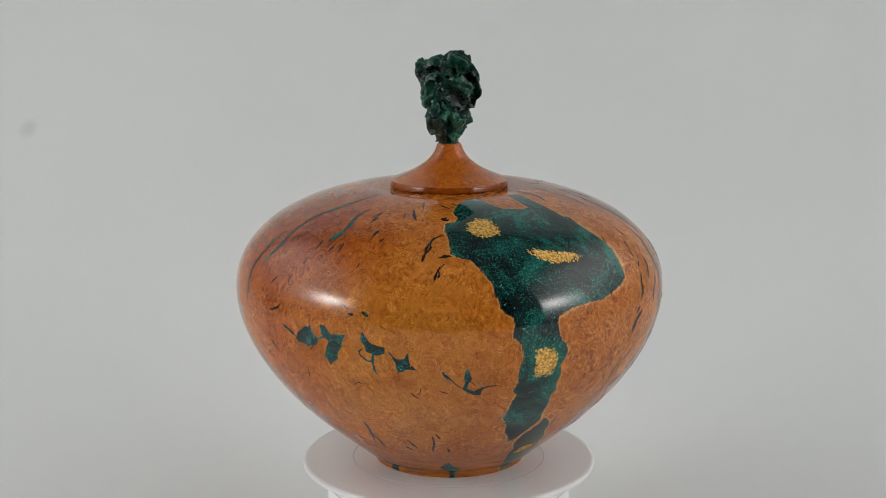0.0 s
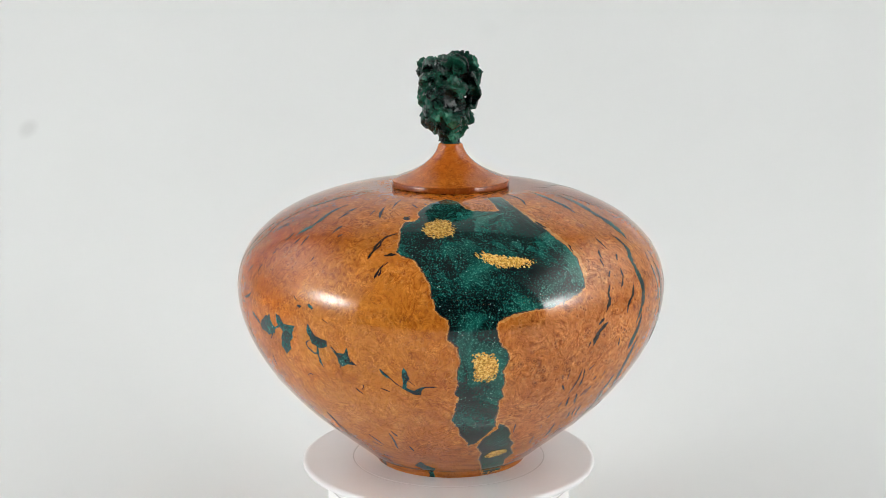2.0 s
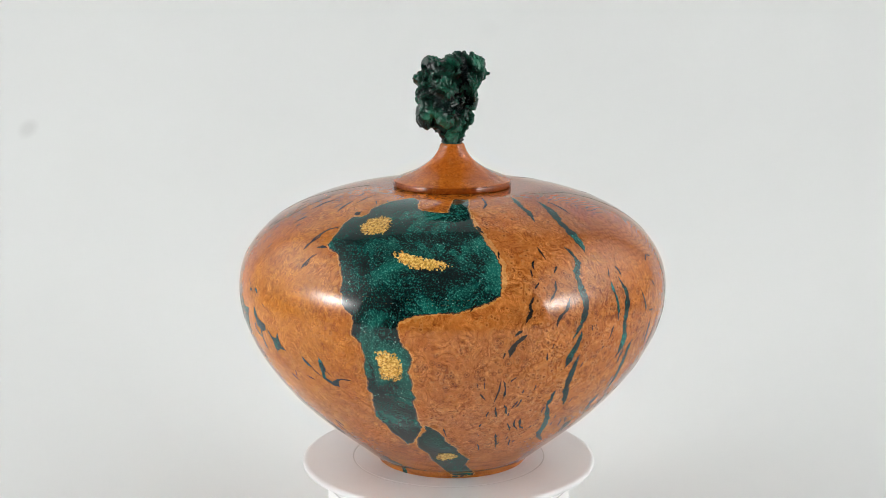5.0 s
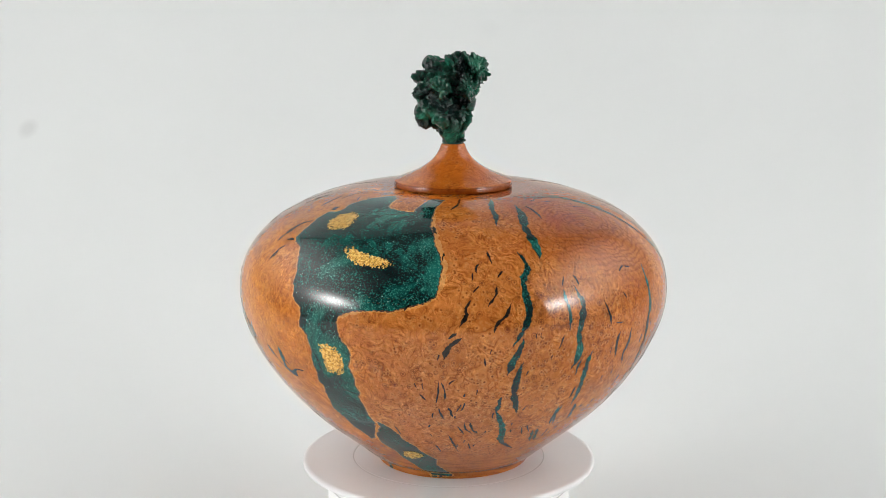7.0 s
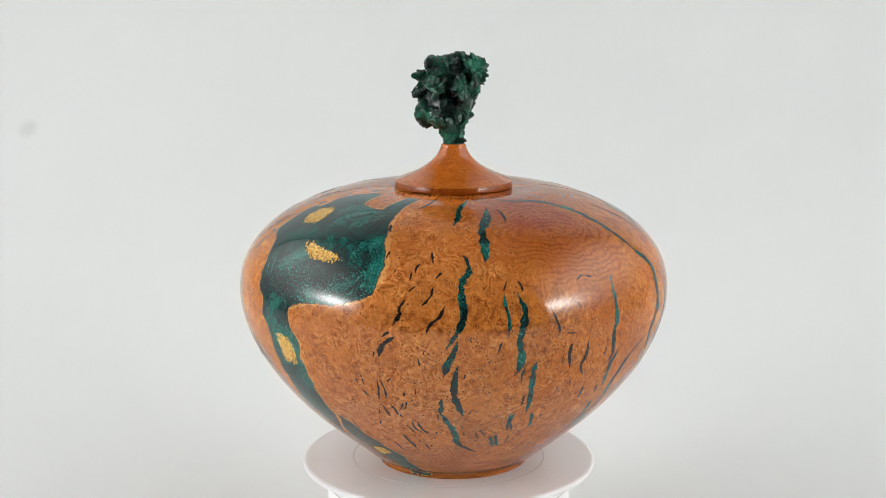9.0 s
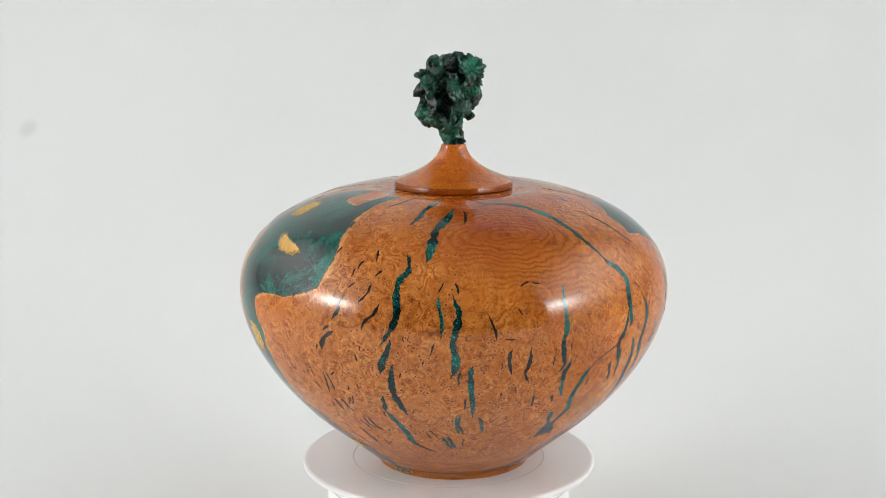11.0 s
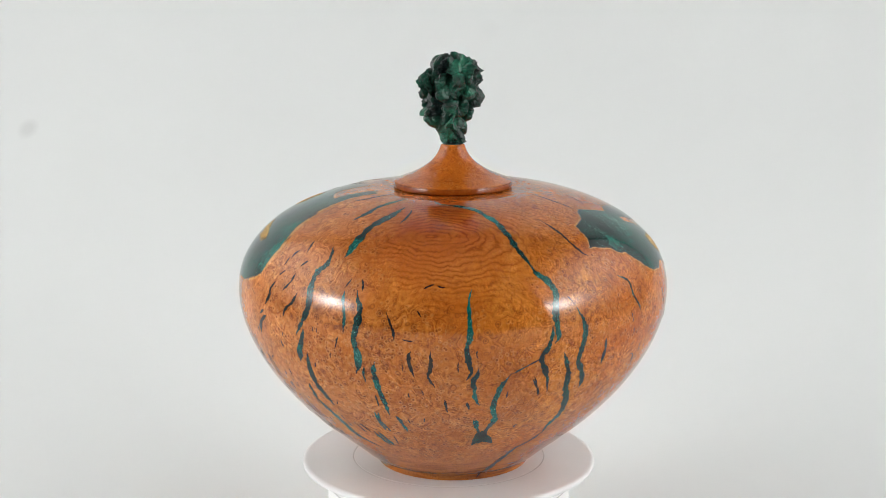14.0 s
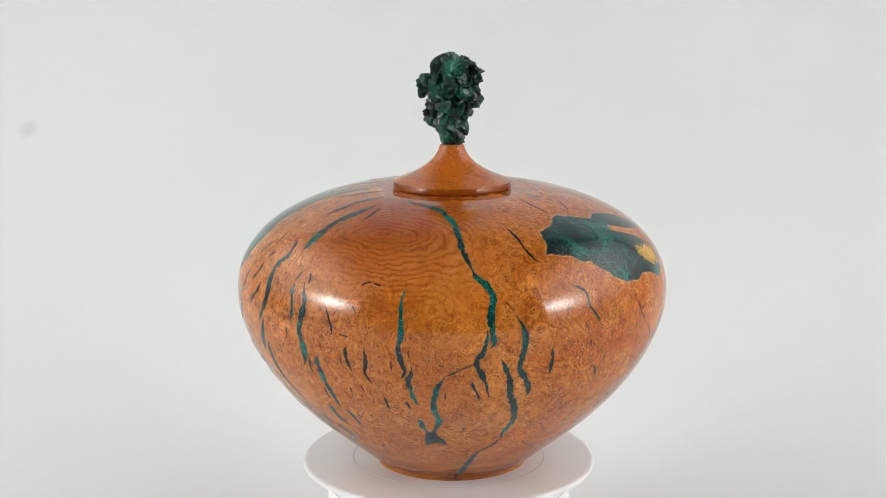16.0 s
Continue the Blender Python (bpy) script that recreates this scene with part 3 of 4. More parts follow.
def gold_patch(parent, points):
    """Crumpled gold leaf: a thin bed with many small flakes on it."""
    rng = random.Random(len(points) + int(points[0][1]))
    ca, cs = sum(p[0] for p in points) / len(points), sum(p[1] for p in points) / len(points)
    bed_line = [(ca + (a - ca) * 0.84, cs + (s - cs) * 0.84) for a, s in points]
    bed = let_in("gold_leaf", GOLD, ragged(bed_line, 1.6, 0.45), parent, "crumbled bright gold leaf", 0.00012)
    lo_a, hi_a = min(p[0] for p in points), max(p[0] for p in points)
    lo_s, hi_s = min(p[1] for p in points), max(p[1] for p in points)

    def inside(a, s, size):
        a, s = ca + (a - ca) / size, cs + (s - cs) / size
        hit = False
        for (x1, y1), (x2, y2) in zip(points, points[1:] + points[:1]):
            if (y1 > s) != (y2 > s) and a < x1 + (s - y1) / (y2 - y1) * (x2 - x1):
                hit = not hit
        return hit

    verts, faces = [], []
    for _ in range(900):
        a, s = rng.uniform(lo_a - 1, hi_a + 1), rng.uniform(lo_s - 1, hi_s + 1)
        if not inside(a, s, rng.uniform(0.85, 1.2)):
            continue
        base = len(verts)
        turn, long = rng.uniform(0, math.tau), rng.uniform(0.22, 0.7)
        r = np.interp(s, ARC, LINE[:, 0]) * 1000
        for u, v in ((-1, -0.4), (1, -0.5), (0.9, 0.5), (-0.8, 0.45)):
            x, y = long * (u * math.cos(turn) - v * math.sin(turn)), long * (u * math.sin(turn) + v * math.cos(turn))
            verts.append(skin(a + math.degrees(x / r), s + y, 0.00013 + rng.uniform(0, 0.00009)))
        faces.append((base, base + 1, base + 2, base + 3))
    tagged(mesh_object("flake_scatter", verts, faces, GOLD, parent, "scattered gold flakes", smooth=False), kind="stuff")



main_west = [(289.1, 198.5), (283.2, 203), (279, 198.7), (275.3, 194.1), (273.2, 188.8), (271.9, 183.1), (273.8, 178.8), (272.3, 174.6), (268.8, 173.8), (268.6, 170.4), (268.8, 166), (270.2, 160.8), (270.5, 156), (270.6, 152.6), (272.3, 150.5), (274.9, 150), (276.6, 147.7), (278.3, 143.9), (280, 140), (281, 136.6), (281.3, 132.3), (282.1, 128.6), (282.7, 125.4), (284, 123), (285.6, 121.5), (285.8, 118.1), (285.4, 113.2), (286.4, 111.6), (287.7, 109.5), (288.1, 105.2), (288.5, 101.8), (287.8, 98.1), (287.7, 94.1), (288.1, 90.3), (287.3, 85.3), (288.3, 82.4), (287.5, 74), (286.6, 65.5), (288.6, 59.6), (289.5, 52.7), (292.6, 45.4)]
main_east = [(292.6, 41.6), (295.2, 44.8), (297.8, 52.3), (299.3, 57.1), (300.2, 59.9), (299.4, 64.8), (299.4, 72.2), (298.9, 79.3), (300.1, 81.7), (299, 86.2), (299.8, 90), (299, 96.8), (300.1, 103.3), (299.4, 106.7), (297.4, 110.7), (296.7, 117.3), (297.3, 120.6), (299.4, 122.3), (302.4, 123.9), (311.5, 124.9), (315.1, 126.9), (318.6, 128.6), (321.6, 131.3), (322.3, 137.2), (322.4, 139.9), (323.1, 144.8), (322.4, 149.2), (321.6, 153.9), (320.2, 159.1), (319.5, 165.1), (317.6, 171.5), (317.5, 176.5), (317.3, 183.1), (317.2, 189.4), (320.2, 202.1), (311.7, 203), (309.5, 192.8), (308.7, 184.2), (306.2, 183.7), (300.8, 184.5), (295.9, 185.7), (293.1, 187.9)]
main = patch("resin_inlay", RESIN, 0.45, main_west + main_east, vase, "large dark green resin inlay with pale flecks")
lower = patch("resin_inlay", RESIN, 0.35, [(301.4, 61.5), (303.3, 59), (305.2, 55.9), (306.9, 51.1), (307.4, 46.5), (311.3, 39.4), (312.2, 33.7), (317.6, 24.3), (316.5, 16.5), (326, 1.6), (310.4, 0.7), (305.3, 11.1), (300.8, 22.2), (299.9, 31.3), (296.6, 39.4), (297.9, 48.3), (300, 53.3), (301.9, 56.9)], vase, "small green resin inlay running to the foot")
rear = patch("resin_inlay", RESIN, 0.45, [(69.1, 164.9), (73, 166.6), (75.9, 168.2), (79.9, 173.1), (83.7, 175.3), (89.6, 172.1), (97.4, 166.9), (103.1, 169.4), (109.2, 167.7), (114.8, 163.9), (119.4, 158.4), (122.6, 152.6), (123, 149), (111.1, 153.3), (104.3, 158.4), (101, 160.3), (99.6, 156.4), (105, 152.1), (110.8, 147.9), (114.4, 142.7), (116.1, 137.6), (115.2, 132.6), (112.7, 128.6), (108.9, 126.4), (105.6, 128.7), (102.3, 131.1), (98, 132.1), (95.1, 130.3), (89.5, 130.9), (85.6, 134), (81.9, 139.3), (79.4, 143.9), (76.5, 144.7), (73.9, 148.5), (69.5, 150.1), (66.1, 150.8), (68.1, 154.8), (68.6, 159.2)], vase, "green resin inlay with an upper arm on the shoulder")
gold_patch(main, [(276.7, 168.2), (277.4, 173.3), (280.5, 176.9), (285.3, 175.8), (287, 169.6), (286.3, 164), (282.5, 162.5), (278.5, 164)])
gold_patch(main, [(293.5, 151.9), (295.6, 153), (299.5, 150.7), (304.3, 149), (309.2, 147.3), (307.6, 144.5), (303.3, 144), (299.3, 144.6), (295.7, 147.4)])
gold_patch(main, [(291.4, 102.2), (291.6, 105.5), (293.9, 105.8), (296.3, 104.9), (297.4, 101.4), (297.3, 97), (296.7, 93.1), (294.1, 92.3), (291.7, 93.8), (292.1, 97.7)])
gold_patch(lower, [(302.5, 26.1), (304.2, 32.1), (309.5, 32.8), (312.1, 28.8), (309.6, 25.8), (305.8, 23.6)])
gold_patch(rear, [(104.1, 144.1), (111.6, 142.5), (114.6, 138.5), (113.1, 132.2), (107.8, 133.1), (103.6, 137.1), (101.9, 140.9)])
patch("resin_blot", RESIN, 0.25, [(228.7, 106.7), (229.8, 110), (232.3, 113.1), (233.5, 113.4), (234, 115.1), (234.3, 111.8), (235.2, 109.5), (236.2, 108.9), (235.8, 105.6), (234.1, 104.8), (232.4, 103.7), (231.7, 104.9), (229.3, 104.9)], vase, "small dark green resin blot")
patch("resin_blot", RESIN, 0.25, [(236.9, 115.6), (238.5, 115), (239.8, 112), (241.7, 111.6), (244.3, 112.2), (243.2, 109.1), (243, 106.1), (241.7, 103.9), (241.3, 100), (238.5, 95.9), (238.1, 98.8), (237.4, 100.4), (238.6, 105.8), (239.4, 107.9), (237.9, 110.2), (237.2, 111.3)], vase, "small dark green resin blot")
patch("resin_blot", RESIN, 0.25, [(248.2, 111.2), (248.8, 114.4), (249.8, 112), (250.8, 109.5), (254.4, 108), (254.2, 105), (251.9, 103.8), (249.6, 105.6), (249.2, 108.2)], vase, "small dark green resin blot")
patch("resin_blot", RESIN, 0.25, [(255.1, 105.9), (255.8, 103.8), (257.2, 102.9), (259, 103.1), (260.1, 106.2), (260.2, 102.1), (260.4, 99.2), (261.6, 97.9), (259.5, 97.7), (257.7, 95.9), (256.9, 97.3), (256.8, 101.1)], vase, "small dark green resin blot")
patch("resin_blot", RESIN, 0.25, [(273.7, 94.2), (274.2, 99), (275.1, 96.6), (275.6, 92.8), (274.7, 90.3), (274.6, 87.7), (276.3, 85.9), (278.2, 88.1), (279.7, 88.6), (278.6, 86.7), (278.2, 83.2), (276.3, 83.7), (274.3, 86), (273.3, 87.1), (273.8, 90.4)], vase, "small dark green resin blot")
patch("resin_blot", RESIN, 0.25, [(269.9, 18.6), (272.1, 13.8), (276.8, 10.4), (273.4, 4.1), (274.4, 0), (270.2, 0), (269.8, 4.2), (266.4, 10.6), (264.1, 12), (267.7, 16.9)], vase, "small dark green resin blot")
patch("resin_blot", RESIN, 0.25, [(232.1, 12.2), (232.1, 7.9), (228.7, 0.7), (228.4, 0), (221.2, 0.6)], vase, "small dark green resin blot")
patch("resin_blot", RESIN, 0.25, [(30, 58.9), (32.5, 56.7), (35.6, 51.4), (36.8, 46), (32.8, 48.6), (31.2, 46.3), (30.4, 53.2)], vase, "small dark green resin blot")
patch("resin_blot", RESIN, 0.25, [(29.8, 56.4), (31.6, 58.6), (33.3, 57.8), (33.8, 51.4), (34.2, 47.5), (32, 48.4), (29.1, 45.1), (29.1, 50.9)], vase, "small dark green resin blot")

resin_vein(1.3, (224.1, 111.8), (226.6, 109.7), (229, 107.6))
resin_vein(1, (236, 107.8), (237.5, 109.5), (238.9, 110.4))
resin_vein(1, (249.2, 106.9), (247.7, 105.3), (248.3, 102.6), (250.3, 100.7), (251.4, 103.7))
resin_vein(1.3, (251.4, 105.1), (250.9, 99.3), (251.6, 93.7))
resin_vein(1.3, (268.1, 97.3), (269.2, 94.6), (270.6, 92.1))
resin_vein(1.3, (248.5, 123.2), (249.4, 122.4), (250.4, 121.5))
resin_vein(1.3, (241.2, 59.7), (241.1, 51.1), (238.2, 35.6))
resin_vein(1.3, (241, 48.9), (241.6, 42.3), (242, 34.6))
resin_vein(1.6, (215.1, 70.7), (211.8, 61.4), (204.1, 48.9))
resin_vein(2.4, (216.7, 202.9), (218.6, 193.5), (215.8, 179.1), (212.3, 168.7), (211.8, 160.9), (212.2, 151.7), (212.3, 145.7), (210.5, 139.2), (209.4, 132.8))
resin_vein(1.8, (207.5, 153.9), (206, 145.8), (205.8, 138.4), (204.9, 131.2), (205.7, 123.2), (205.8, 116.5))
resin_vein(2.6, (232.2, 183.2), (231.5, 175.8), (232.7, 167.8), (232.6, 161.5), (231.4, 157.1), (230.6, 153.1))
resin_vein(2.6, (-9.3, 201.6), (-15, 188.7), (-15.9, 179.8), (-18, 171.3))
resin_vein(4.5, (-1.8, 189.7), (-4.5, 178.5), (-7.9, 169), (-8.3, 160.6), (-8.7, 151.8), (-9.3, 147.8))
resin_vein(3.7, (-15.2, 153.1), (-14.2, 148.6), (-13.8, 143.2), (-15.3, 140), (-15.9, 136.6), (-15.9, 131.5), (-15.5, 126.6), (-15.9, 120.6), (-18, 113.4), (-19.6, 108.9))
resin_vein(3.4, (-16.9, 112.5), (-17.9, 106.9), (-19.4, 101.5), (-20.4, 94.7))
resin_vein(3.4, (-16.7, 101.3), (-17.7, 92.3), (-17.7, 84), (-16.4, 76.4), (-15.3, 70.1))
resin_vein(2.1, (-21, 82.4), (-21.3, 76.8), (-21.8, 71.6))
resin_vein(3.1, (-22.2, 73.7), (-19.5, 64.8), (-17.3, 54.7), (-15.9, 44.9), (-8.6, 35.2))
resin_vein(1.6, (0.1, 70.6), (-0.4, 64.2), (1.6, 55.3))
resin_vein(2.1, (-3.8, 53.2), (-2.5, 47.2), (-0.7, 40.6))
resin_vein(1.8, (-5.4, 132.1), (-5.4, 127.7), (-4.7, 122.9), (-4.6, 119.3), (-4.9, 113.1))
resin_vein(3.7, (-2.2, 133.4), (-0.9, 126.9), (-0.5, 123.3), (-1.3, 117.2), (-1.9, 110.9), (-1.2, 104.3), (-1.7, 98.6), (-2.8, 93.9))
resin_vein(1.3, (-0, 98.8), (-0.5, 94.8), (-0.6, 90.4))
resin_vein(2.9, (3.1, 101.9), (2.3, 96), (2.7, 88.1), (3.3, 79.3), (3.6, 69.2))
resin_vein(1.8, (-1.1, 70.7), (-0.7, 61.9), (-0.2, 56))
resin_vein(2.1, (5.4, 69.4), (6.5, 65), (7.6, 56.8))
resin_vein(1.8, (-5.6, 53.3), (-4.1, 46.3), (-2.4, 40.5))
resin_vein(2.6, (27, 135.5), (26.1, 130.1), (26.2, 122.8), (26.3, 115.5), (25.6, 109.2), (26.2, 102.4), (26.7, 97.9), (25.6, 93.6))
resin_vein(2.4, (28.4, 100.5), (28.3, 96.1), (27.4, 93.2), (28.3, 83.1), (29.5, 78.4))
resin_vein(2.9, (9.4, 203), (14.4, 196.9), (24.7, 193.5), (33.1, 187.9), (36.1, 182.3), (39.1, 175), (40.5, 165.1), (41.6, 154.9), (43.1, 147.9), (44.1, 142.2))
resin_vein(3.4, (43.9, 145.7), (44.5, 141.4), (47.2, 136.8), (48.3, 130.9), (47.6, 123.7), (48, 116.4), (48.4, 112.6), (47.5, 109.4))
resin_vein(2.6, (46.8, 117.7), (46.6, 112.8), (45.7, 107.7), (44.2, 103.7), (45, 99.4), (46.9, 91.7), (48.1, 83.1))
resin_vein(3.1, (37, 96.7), (34.9, 90.4), (34, 85.3), (33.4, 76), (34.6, 67.8), (33.1, 60.8), (31.8, 52.9))
resin_vein(1.3, (28.1, 68.5), (29.9, 60.4), (30.7, 56.5))
resin_vein(0.7, (44.2, 102.9), (40.5, 99.6), (36.7, 95.8))
resin_vein(3.7, (50.2, 104.6), (51.8, 98.7), (53.2, 90.8), (53.8, 84), (55.8, 76.2), (56.9, 65.5), (55.2, 56.3), (55.5, 49.3))
resin_vein(1.3, (55.6, 50.9), (53.3, 44), (48.2, 35.7))
resin_vein(2.9, (49.1, 39.1), (47, 26.1), (43.6, 10.9), (39.7, 0.7))
resin_vein(3.1, (53.7, 124.3), (55.7, 116.8), (56, 111.7), (55.3, 103.9), (55.2, 98.2), (57.1, 93.3), (58.6, 86.5), (58.5, 82.3))
resin_vein(1.8, (63.2, 107.8), (63.5, 100.8), (63.5, 94.3))
resin_vein(1.3, (69.7, 134.6), (73.4, 130.7), (73.9, 124.3), (76.3, 118.7), (76.6, 116.1))
resin_vein(2.1, (29, 68), (29.2, 64.8), (30.1, 59.9))

dark_crack(0.8, (254.3, 46.6), (255.7, 42), (257, 36.2))
dark_crack(0.6, (252.2, 38.4), (253.6, 36.1), (255.3, 33.6))
dark_crack(1, (264.1, 51.7), (264.2, 44.1), (262.9, 33.6))
dark_crack(0.8, (269.2, 39.1), (269.7, 36.3), (269.9, 32.5))
dark_crack(1.2, (228.2, 155), (228.3, 152.2), (228, 149))
dark_crack(1.2, (236.4, 156), (236.6, 152.5), (236.6, 149.2))
dark_crack(1, (233.9, 152.9), (233.4, 151.1), (233, 149))
dark_crack(0.8, (239.9, 181.4), (239.1, 178.3), (238.1, 175.3))
dark_crack(0.8, (241.1, 177.1), (240.5, 174.2), (239.8, 170.5))
dark_crack(1.2, (253.2, 187.3), (255.2, 180.4), (257.5, 175.3))
dark_crack(1.8, (267, 179), (268.4, 176.9), (270, 177.4))
dark_crack(1, (268.1, 164.9), (266.3, 163.2), (264.6, 161.9))
dark_crack(1.4, (263.8, 160), (263.3, 155.6), (262.8, 150.6), (262.5, 147.5))
dark_crack(1.2, (270, 150.8), (268.4, 150.8), (266.8, 150.1))
dark_crack(1, (267.7, 146.2), (266.6, 141.9), (266.1, 137.8))
dark_crack(1.2, (218.2, 116.4), (221.2, 117.9), (223.4, 120.7))
dark_crack(0.8, (217.8, 128.3), (218.6, 130.7), (219.8, 132.7))
dark_crack(1, (217.5, 101.9), (218.7, 99.5), (219.3, 96.1))
dark_crack(0.8, (244.8, 121.8), (245.6, 121.5), (246.2, 120.9))
dark_crack(0.8, (265.2, 54), (266, 51.3), (266.9, 48.5))
dark_crack(0.8, (233.2, 45.8), (232.7, 41.6), (232.7, 38))
dark_crack(0.6, (244.8, 145.5), (244.8, 144), (244.5, 142.2))
dark_crack(0.8, (245.7, 166.2), (245.1, 163.1), (244.7, 159.3))
dark_crack(0.8, (230.1, 91.8), (229.6, 88.4), (229.5, 85.6))
dark_crack(1.4, (331.1, 205.4), (328.2, 194.2), (324.9, 187.5))
dark_crack(1.8, (330.4, 130.1), (329.2, 126.9), (329, 122.8), (327.4, 118.4))
dark_crack(1.2, (-22.9, 136.1), (-23.5, 131.9), (-25.6, 127))
dark_crack(1.6, (-19.7, 128.1), (-21.2, 123.3), (-23.6, 119), (-24.2, 115.6))
dark_crack(0.8, (-28.8, 142.9), (-28.9, 140.9), (-29.1, 138.2))
dark_crack(1, (-24.3, 154.5), (-23.7, 150.6), (-23.4, 146.6))
dark_crack(1, (-27, 147.3), (-27.8, 145.2), (-28, 142.3))
dark_crack(1, (-20.9, 143.1), (-21.7, 141.5), (-22.5, 139.8))
dark_crack(1, (-27.4, 136.2), (-28.2, 134.9), (-29, 133.3))
dark_crack(2.7, (328.1, 114), (326, 111.3), (324.6, 108.1), (323.7, 103.7))
dark_crack(1.2, (326.9, 115.9), (325.9, 114.9), (324.8, 113.3))
dark_crack(0.8, (322.8, 106.3), (322.5, 105), (322.2, 103.3))
dark_crack(1, (323.1, 92), (323.8, 87.2), (323.9, 80.8))
dark_crack(0.8, (317.2, 84.4), (318, 82.8), (318.8, 80.4))
dark_crack(1.2, (324.6, 76.3), (325.4, 73.2), (325.9, 69.1))
dark_crack(0.8, (329.3, 79.5), (328.9, 76.8), (328.3, 73.9))
dark_crack(1.2, (-28.9, 65.1), (-27.8, 58.4), (-25.8, 55.3))
dark_crack(0.8, (327.2, 62), (328.3, 59.1), (329.7, 54.6))
dark_crack(1.2, (324.5, 53.5), (326.3, 45.2), (327.9, 37.5))
dark_crack(0.6, (319.3, 43.9), (320.2, 40.3), (321, 35.6))
dark_crack(0.6, (-28.5, 45.6), (-27.9, 42.5), (-27.1, 38.5))
dark_crack(0.8, (-9.4, 58.4), (-8.4, 55.6), (-6.7, 51.4))
dark_crack(0.6, (307.1, 59.9), (307.5, 56.1), (308, 51.6))
dark_crack(1.2, (2.8, 187.4), (3.3, 181.6), (2.3, 173.5))
dark_crack(1.2, (315.7, 128.4), (315.1, 126.9), (314.2, 125))
dark_crack(1.6, (318.7, 171.7), (319.6, 168.5), (320.5, 165.6))
dark_crack(1.2, (323.5, 153.4), (323.3, 151.4), (323, 148.9))
dark_crack(0.8, (326.4, 93.3), (325.5, 92), (325, 90.3))
dark_crack(1.2, (6.3, 124.9), (7.3, 120.1), (8.2, 116.5), (8.3, 112.3))
dark_crack(1, (10.2, 113.3), (11.5, 112.8), (13, 112.8))
dark_crack(1.8, (12.2, 108.4), (11.7, 104.1), (12, 99.3), (12.8, 94.8))
dark_crack(1.8, (17, 108.8), (17, 103.4), (16.8, 99.1), (16.2, 95.2), (17.8, 89.4))
dark_crack(1.4, (20.1, 82.3), (20.5, 78.5), (20.7, 73.8))
dark_crack(1.4, (26.1, 80.6), (26.4, 78.3), (26.9, 75.5))
dark_crack(1, (43.2, 93.8), (44.2, 89.3), (45.9, 82.9))
dark_crack(0.8, (15, 135.4), (16.4, 136.9), (17.7, 137.6))
dark_crack(0.8, (18.4, 137.3), (19.3, 136.5), (20.4, 136.2))
dark_crack(0.6, (13.8, 126.1), (14.3, 124.7), (14.9, 122.7))
dark_crack(0.8, (23.7, 103.3), (23.5, 100.7), (23.6, 97.8))
dark_crack(1, (-1.3, 138.2), (-0.8, 135.6), (-0.6, 132.6))
dark_crack(0.8, (1.2, 82.7), (1.3, 79.4), (1.2, 74.8))
dark_crack(0.6, (1.5, 51.4), (1.5, 48), (1.5, 43.1))
dark_crack(0.6, (-10.9, 57), (-10.3, 54.1), (-9.3, 50.1))
dark_crack(0.8, (322.4, 92.2), (322.1, 84.4), (321.3, 78.1))
dark_crack(1, (321.9, 75.4), (322.5, 72.2), (323.2, 67.8))
dark_crack(0.8, (-30.5, 65.1), (-30, 59.6), (-27.8, 55))
dark_crack(0.8, (-6.3, 112.1), (-6.9, 108.9), (-7.6, 105.4))
dark_crack(0.6, (-4.3, 138.4), (-4.9, 136), (-5.7, 133.3))
dark_crack(0.8, (-26.4, 104.3), (-26.3, 102.4), (-26.1, 100.2))
dark_crack(0.8, (328.2, 78.4), (327.9, 76.4), (326.9, 73.2))
dark_crack(1.2, (56.9, 174.6), (58.9, 166.4), (59.9, 159.7), (60.4, 154.5), (61.8, 149), (63.3, 146.6))
dark_crack(0.8, (82.9, 200.6), (80.8, 188.5), (82.1, 177))
dark_crack(0.8, (100.7, 187.1), (97.9, 182.1), (94, 176.9))
dark_crack(1, (92.6, 120.7), (93.7, 115.5), (95.6, 111.4))
dark_crack(0.8, (99.1, 107.6), (100.5, 104.1), (102.8, 100.2))
dark_crack(0.6, (51.4, 129.4), (52.1, 128.1), (52.8, 126.3))
dark_crack(0.6, (74.3, 108.9), (74.5, 107), (74.7, 105.1))
dark_crack(0.8, (76.2, 94.6), (78.1, 93.3), (79.6, 86.9))
dark_crack(1, (42.6, 93.2), (44.5, 86.9), (45.7, 81.9))
dark_crack(0.8, (64.8, 45), (71, 38), (77, 36.1))
dark_crack(0.6, (80, 98.7), (80.3, 96.5), (80.6, 94.2))
dark_crack(0.6, (72.6, 116.6), (73.1, 114.5), (73.6, 111.8))

sapwood(3.7, (322, 131.3), (323.1, 136.5), (323.3, 141.9), (323.5, 146.3), (322.5, 152.3), (321, 159.2), (320, 166.4), (318.7, 172.6), (318.8, 182.1))
sapwood(1.6, (297.7, 119.6), (299.8, 121.3), (302.8, 122.8))
sapwood(1.6, (312.3, 124.3), (315.6, 126.2), (318.9, 127.9), (321.8, 130.6))

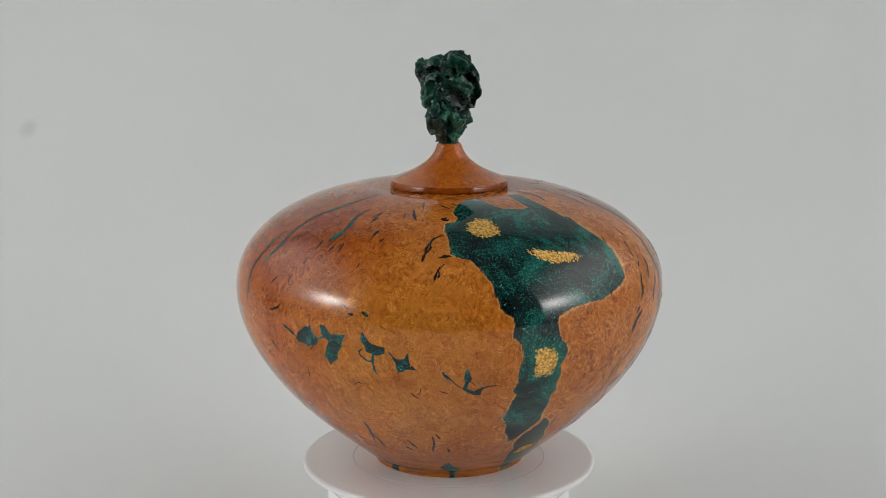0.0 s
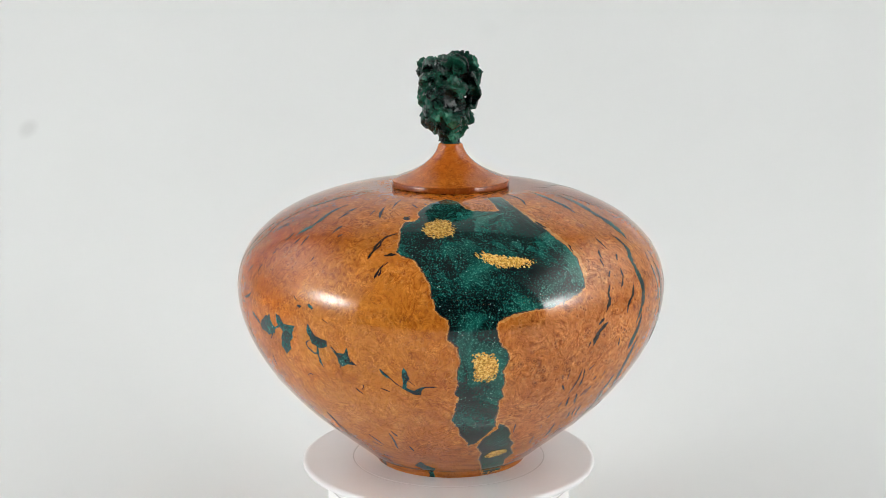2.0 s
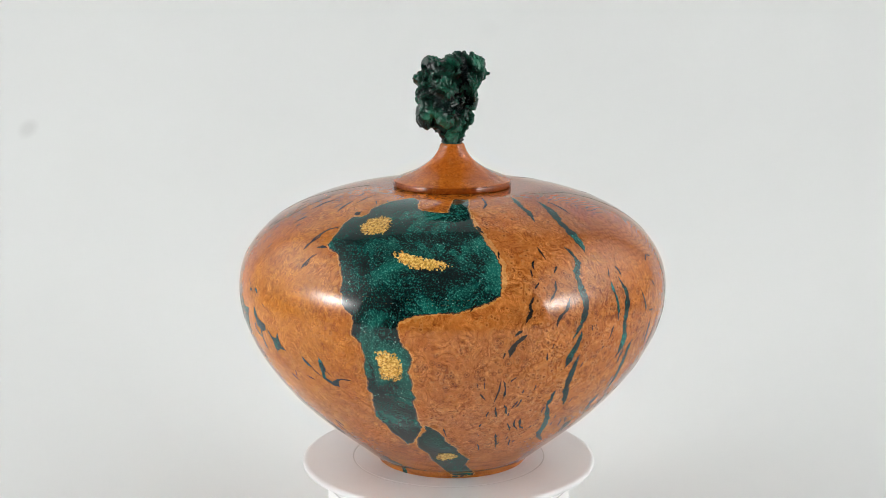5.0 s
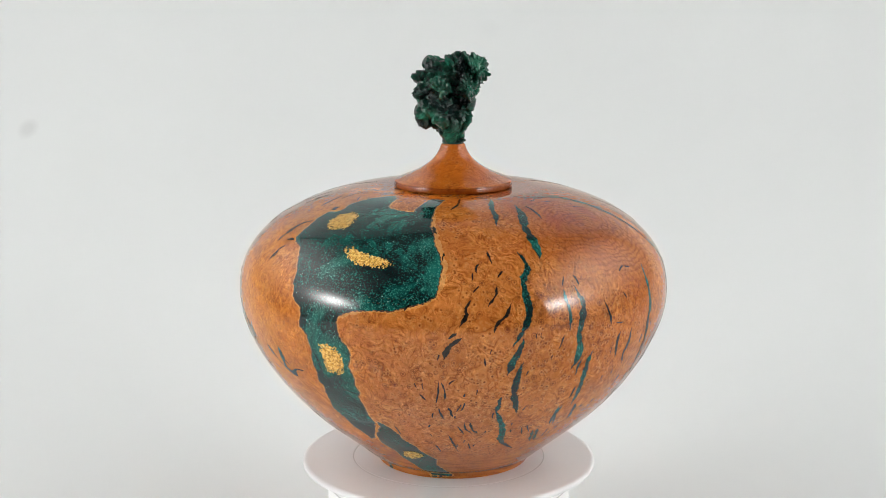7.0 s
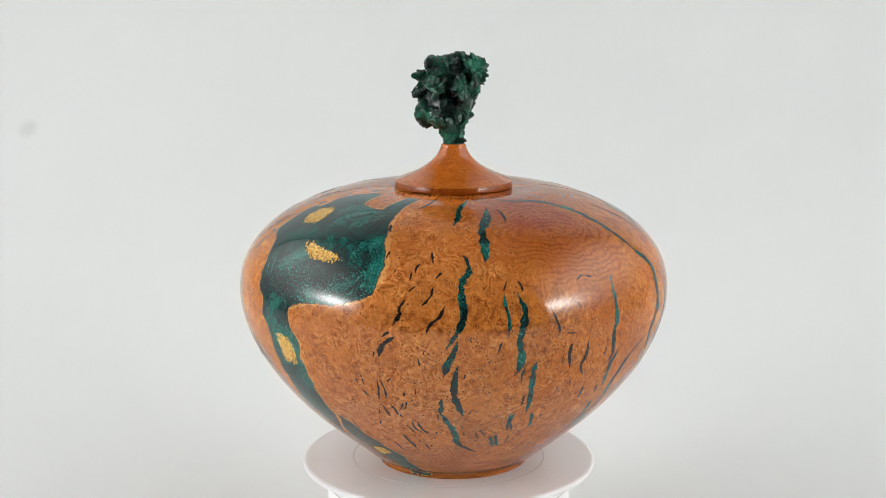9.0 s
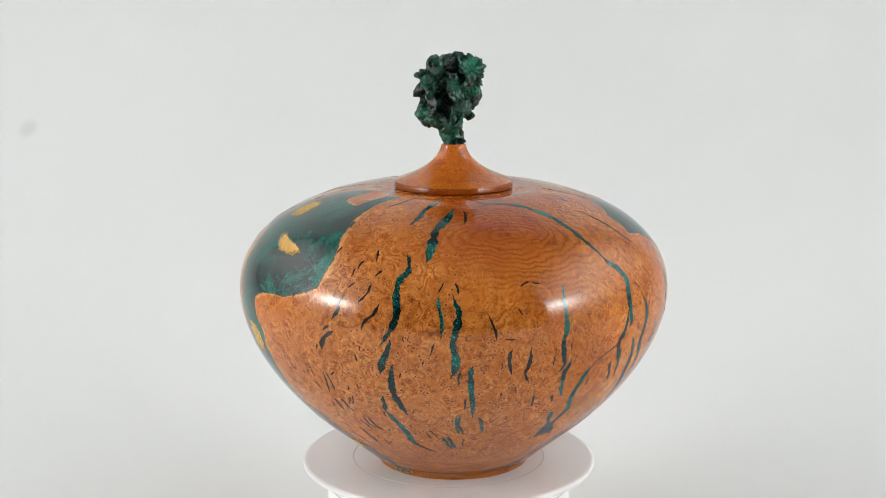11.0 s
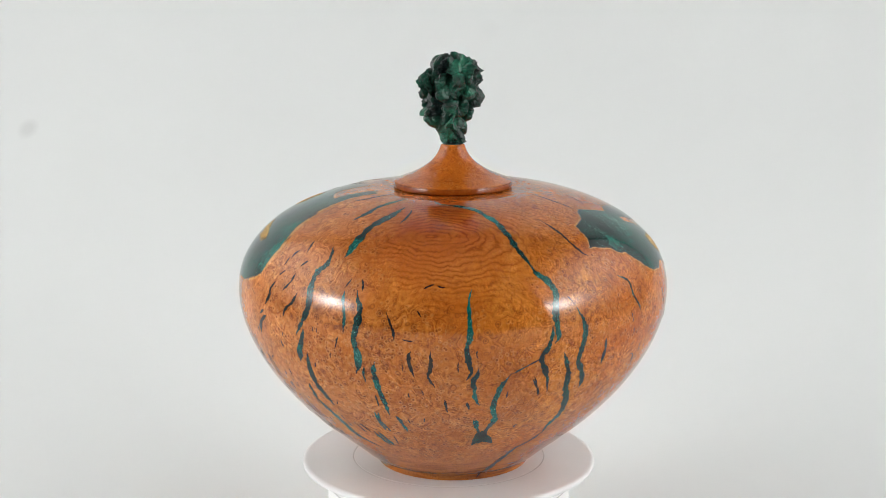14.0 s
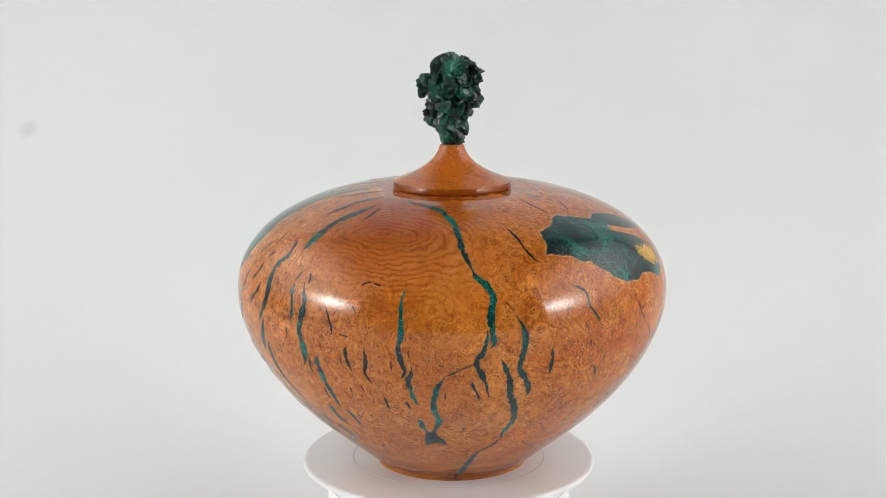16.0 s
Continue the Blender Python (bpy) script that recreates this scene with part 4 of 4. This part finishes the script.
dark_crack(0.6, (268.3, 96.7), (269.9, 93.9), (271.4, 90.6), (273.6, 87.3))
dark_crack(0.6, (278.3, 87.5), (280.3, 88.4), (282.7, 88.8))
dark_crack(0.6, (259.9, 84.6), (260.7, 82.8), (261.8, 80.9))
dark_crack(0.5, (262.5, 87.4), (262.4, 85.7), (261.6, 83.7))
dark_crack(0.5, (267.3, 86.2), (268.6, 85.4), (269.8, 84.3))
dark_crack(0.6, (243.3, 125.7), (244.2, 124.4), (245.1, 123.7))
dark_crack(0.6, (245.4, 122), (246, 121.7), (246.5, 121.3))
dark_crack(0.5, (253.3, 117.8), (254.2, 117), (255, 116.2))
dark_crack(0.6, (255.4, 106.1), (256.4, 103.8), (257.4, 101.3))
dark_crack(0.6, (260.5, 100), (261.3, 98.5), (262.1, 97.2))
dark_crack(0.5, (257.2, 98.6), (257.3, 96.8), (257.1, 94.9))
dark_crack(0.6, (234.8, 105.3), (233.5, 103.1), (232.8, 101.7))
dark_crack(0.5, (273.9, 94.8), (274.9, 92.4), (276.8, 89.1))
dark_crack(0.5, (244.2, 86.5), (245.7, 88.1), (246.8, 87.6))
dark_crack(1, (262.7, 149.3), (263.4, 152.6), (264.4, 155.5), (264.3, 158.8), (265, 161.7), (267.5, 164.5))
dark_crack(1, (267.7, 150), (268.8, 151.4), (270.7, 151))
dark_crack(0.8, (267, 139.3), (267.3, 141.6), (267.2, 144.2))
dark_crack(0.6, (267.4, 143.9), (268.1, 145.7), (268.8, 147))
dark_crack(1, (267.4, 175.7), (268, 177.9), (268.9, 179.6))
dark_crack(0.6, (258.1, 185.6), (256.3, 192.5), (255.3, 198.8))
dark_crack(0.6, (265.5, 192.7), (268.2, 190), (270.5, 188.3))
dark_crack(0.6, (244.4, 161.2), (244.7, 164), (245.5, 166.1))
dark_crack(0.6, (248.2, 158.1), (248.5, 159.4), (249.1, 160.4))
dark_crack(0.6, (251.9, 177), (251.1, 180.3), (250.8, 182.7))
dark_crack(0.8, (240.1, 172.5), (239.8, 177.6), (240.8, 182.3))
dark_crack(0.6, (271, 195.2), (274.4, 192.2), (276.4, 194))
dark_crack(0.5, (281.4, 130.9), (281.7, 131.5), (282.1, 131.7))

# the smallest bark flecks, crowded between the long veins and thinner elsewhere
fleck_rng = random.Random(14)
for low, high, bottom, top, count in ((316, 338, 36, 112, 14), (338, 372, 44, 118, 10), (372, 410, 40, 108, 5), (205, 228, 120, 172, 9)):
    for _ in range(count):
        a, up, lean = fleck_rng.uniform(low, high), fleck_rng.uniform(bottom, top), fleck_rng.uniform(-0.5, 0.4)
        long = fleck_rng.uniform(1.0, 2.3)
        dark_crack(fleck_rng.uniform(0.4, 0.8), (a - lean * 0.6, up + long), (a + fleck_rng.uniform(-0.3, 0.3), up), (a + lean * 0.6, up - long))


# ---- the turning ----
def motions():
    rows, plate_rows = [], []
    for k in range(9):
        t = 2.0 * k
        turn = -RATE * t
        a = radians(turn)
        x, y = OFF_X * math.cos(a) - OFF_Y * math.sin(a), OFF_X * math.sin(a) + OFF_Y * math.cos(a)
        rows.append((t, pose(x, y, 0.0, rz=turn)))
        plate_rows.append((t, pose(0, 0, 0, rz=turn)))
    walk(vase, rows)
    walk(platter, plate_rows)


motions()
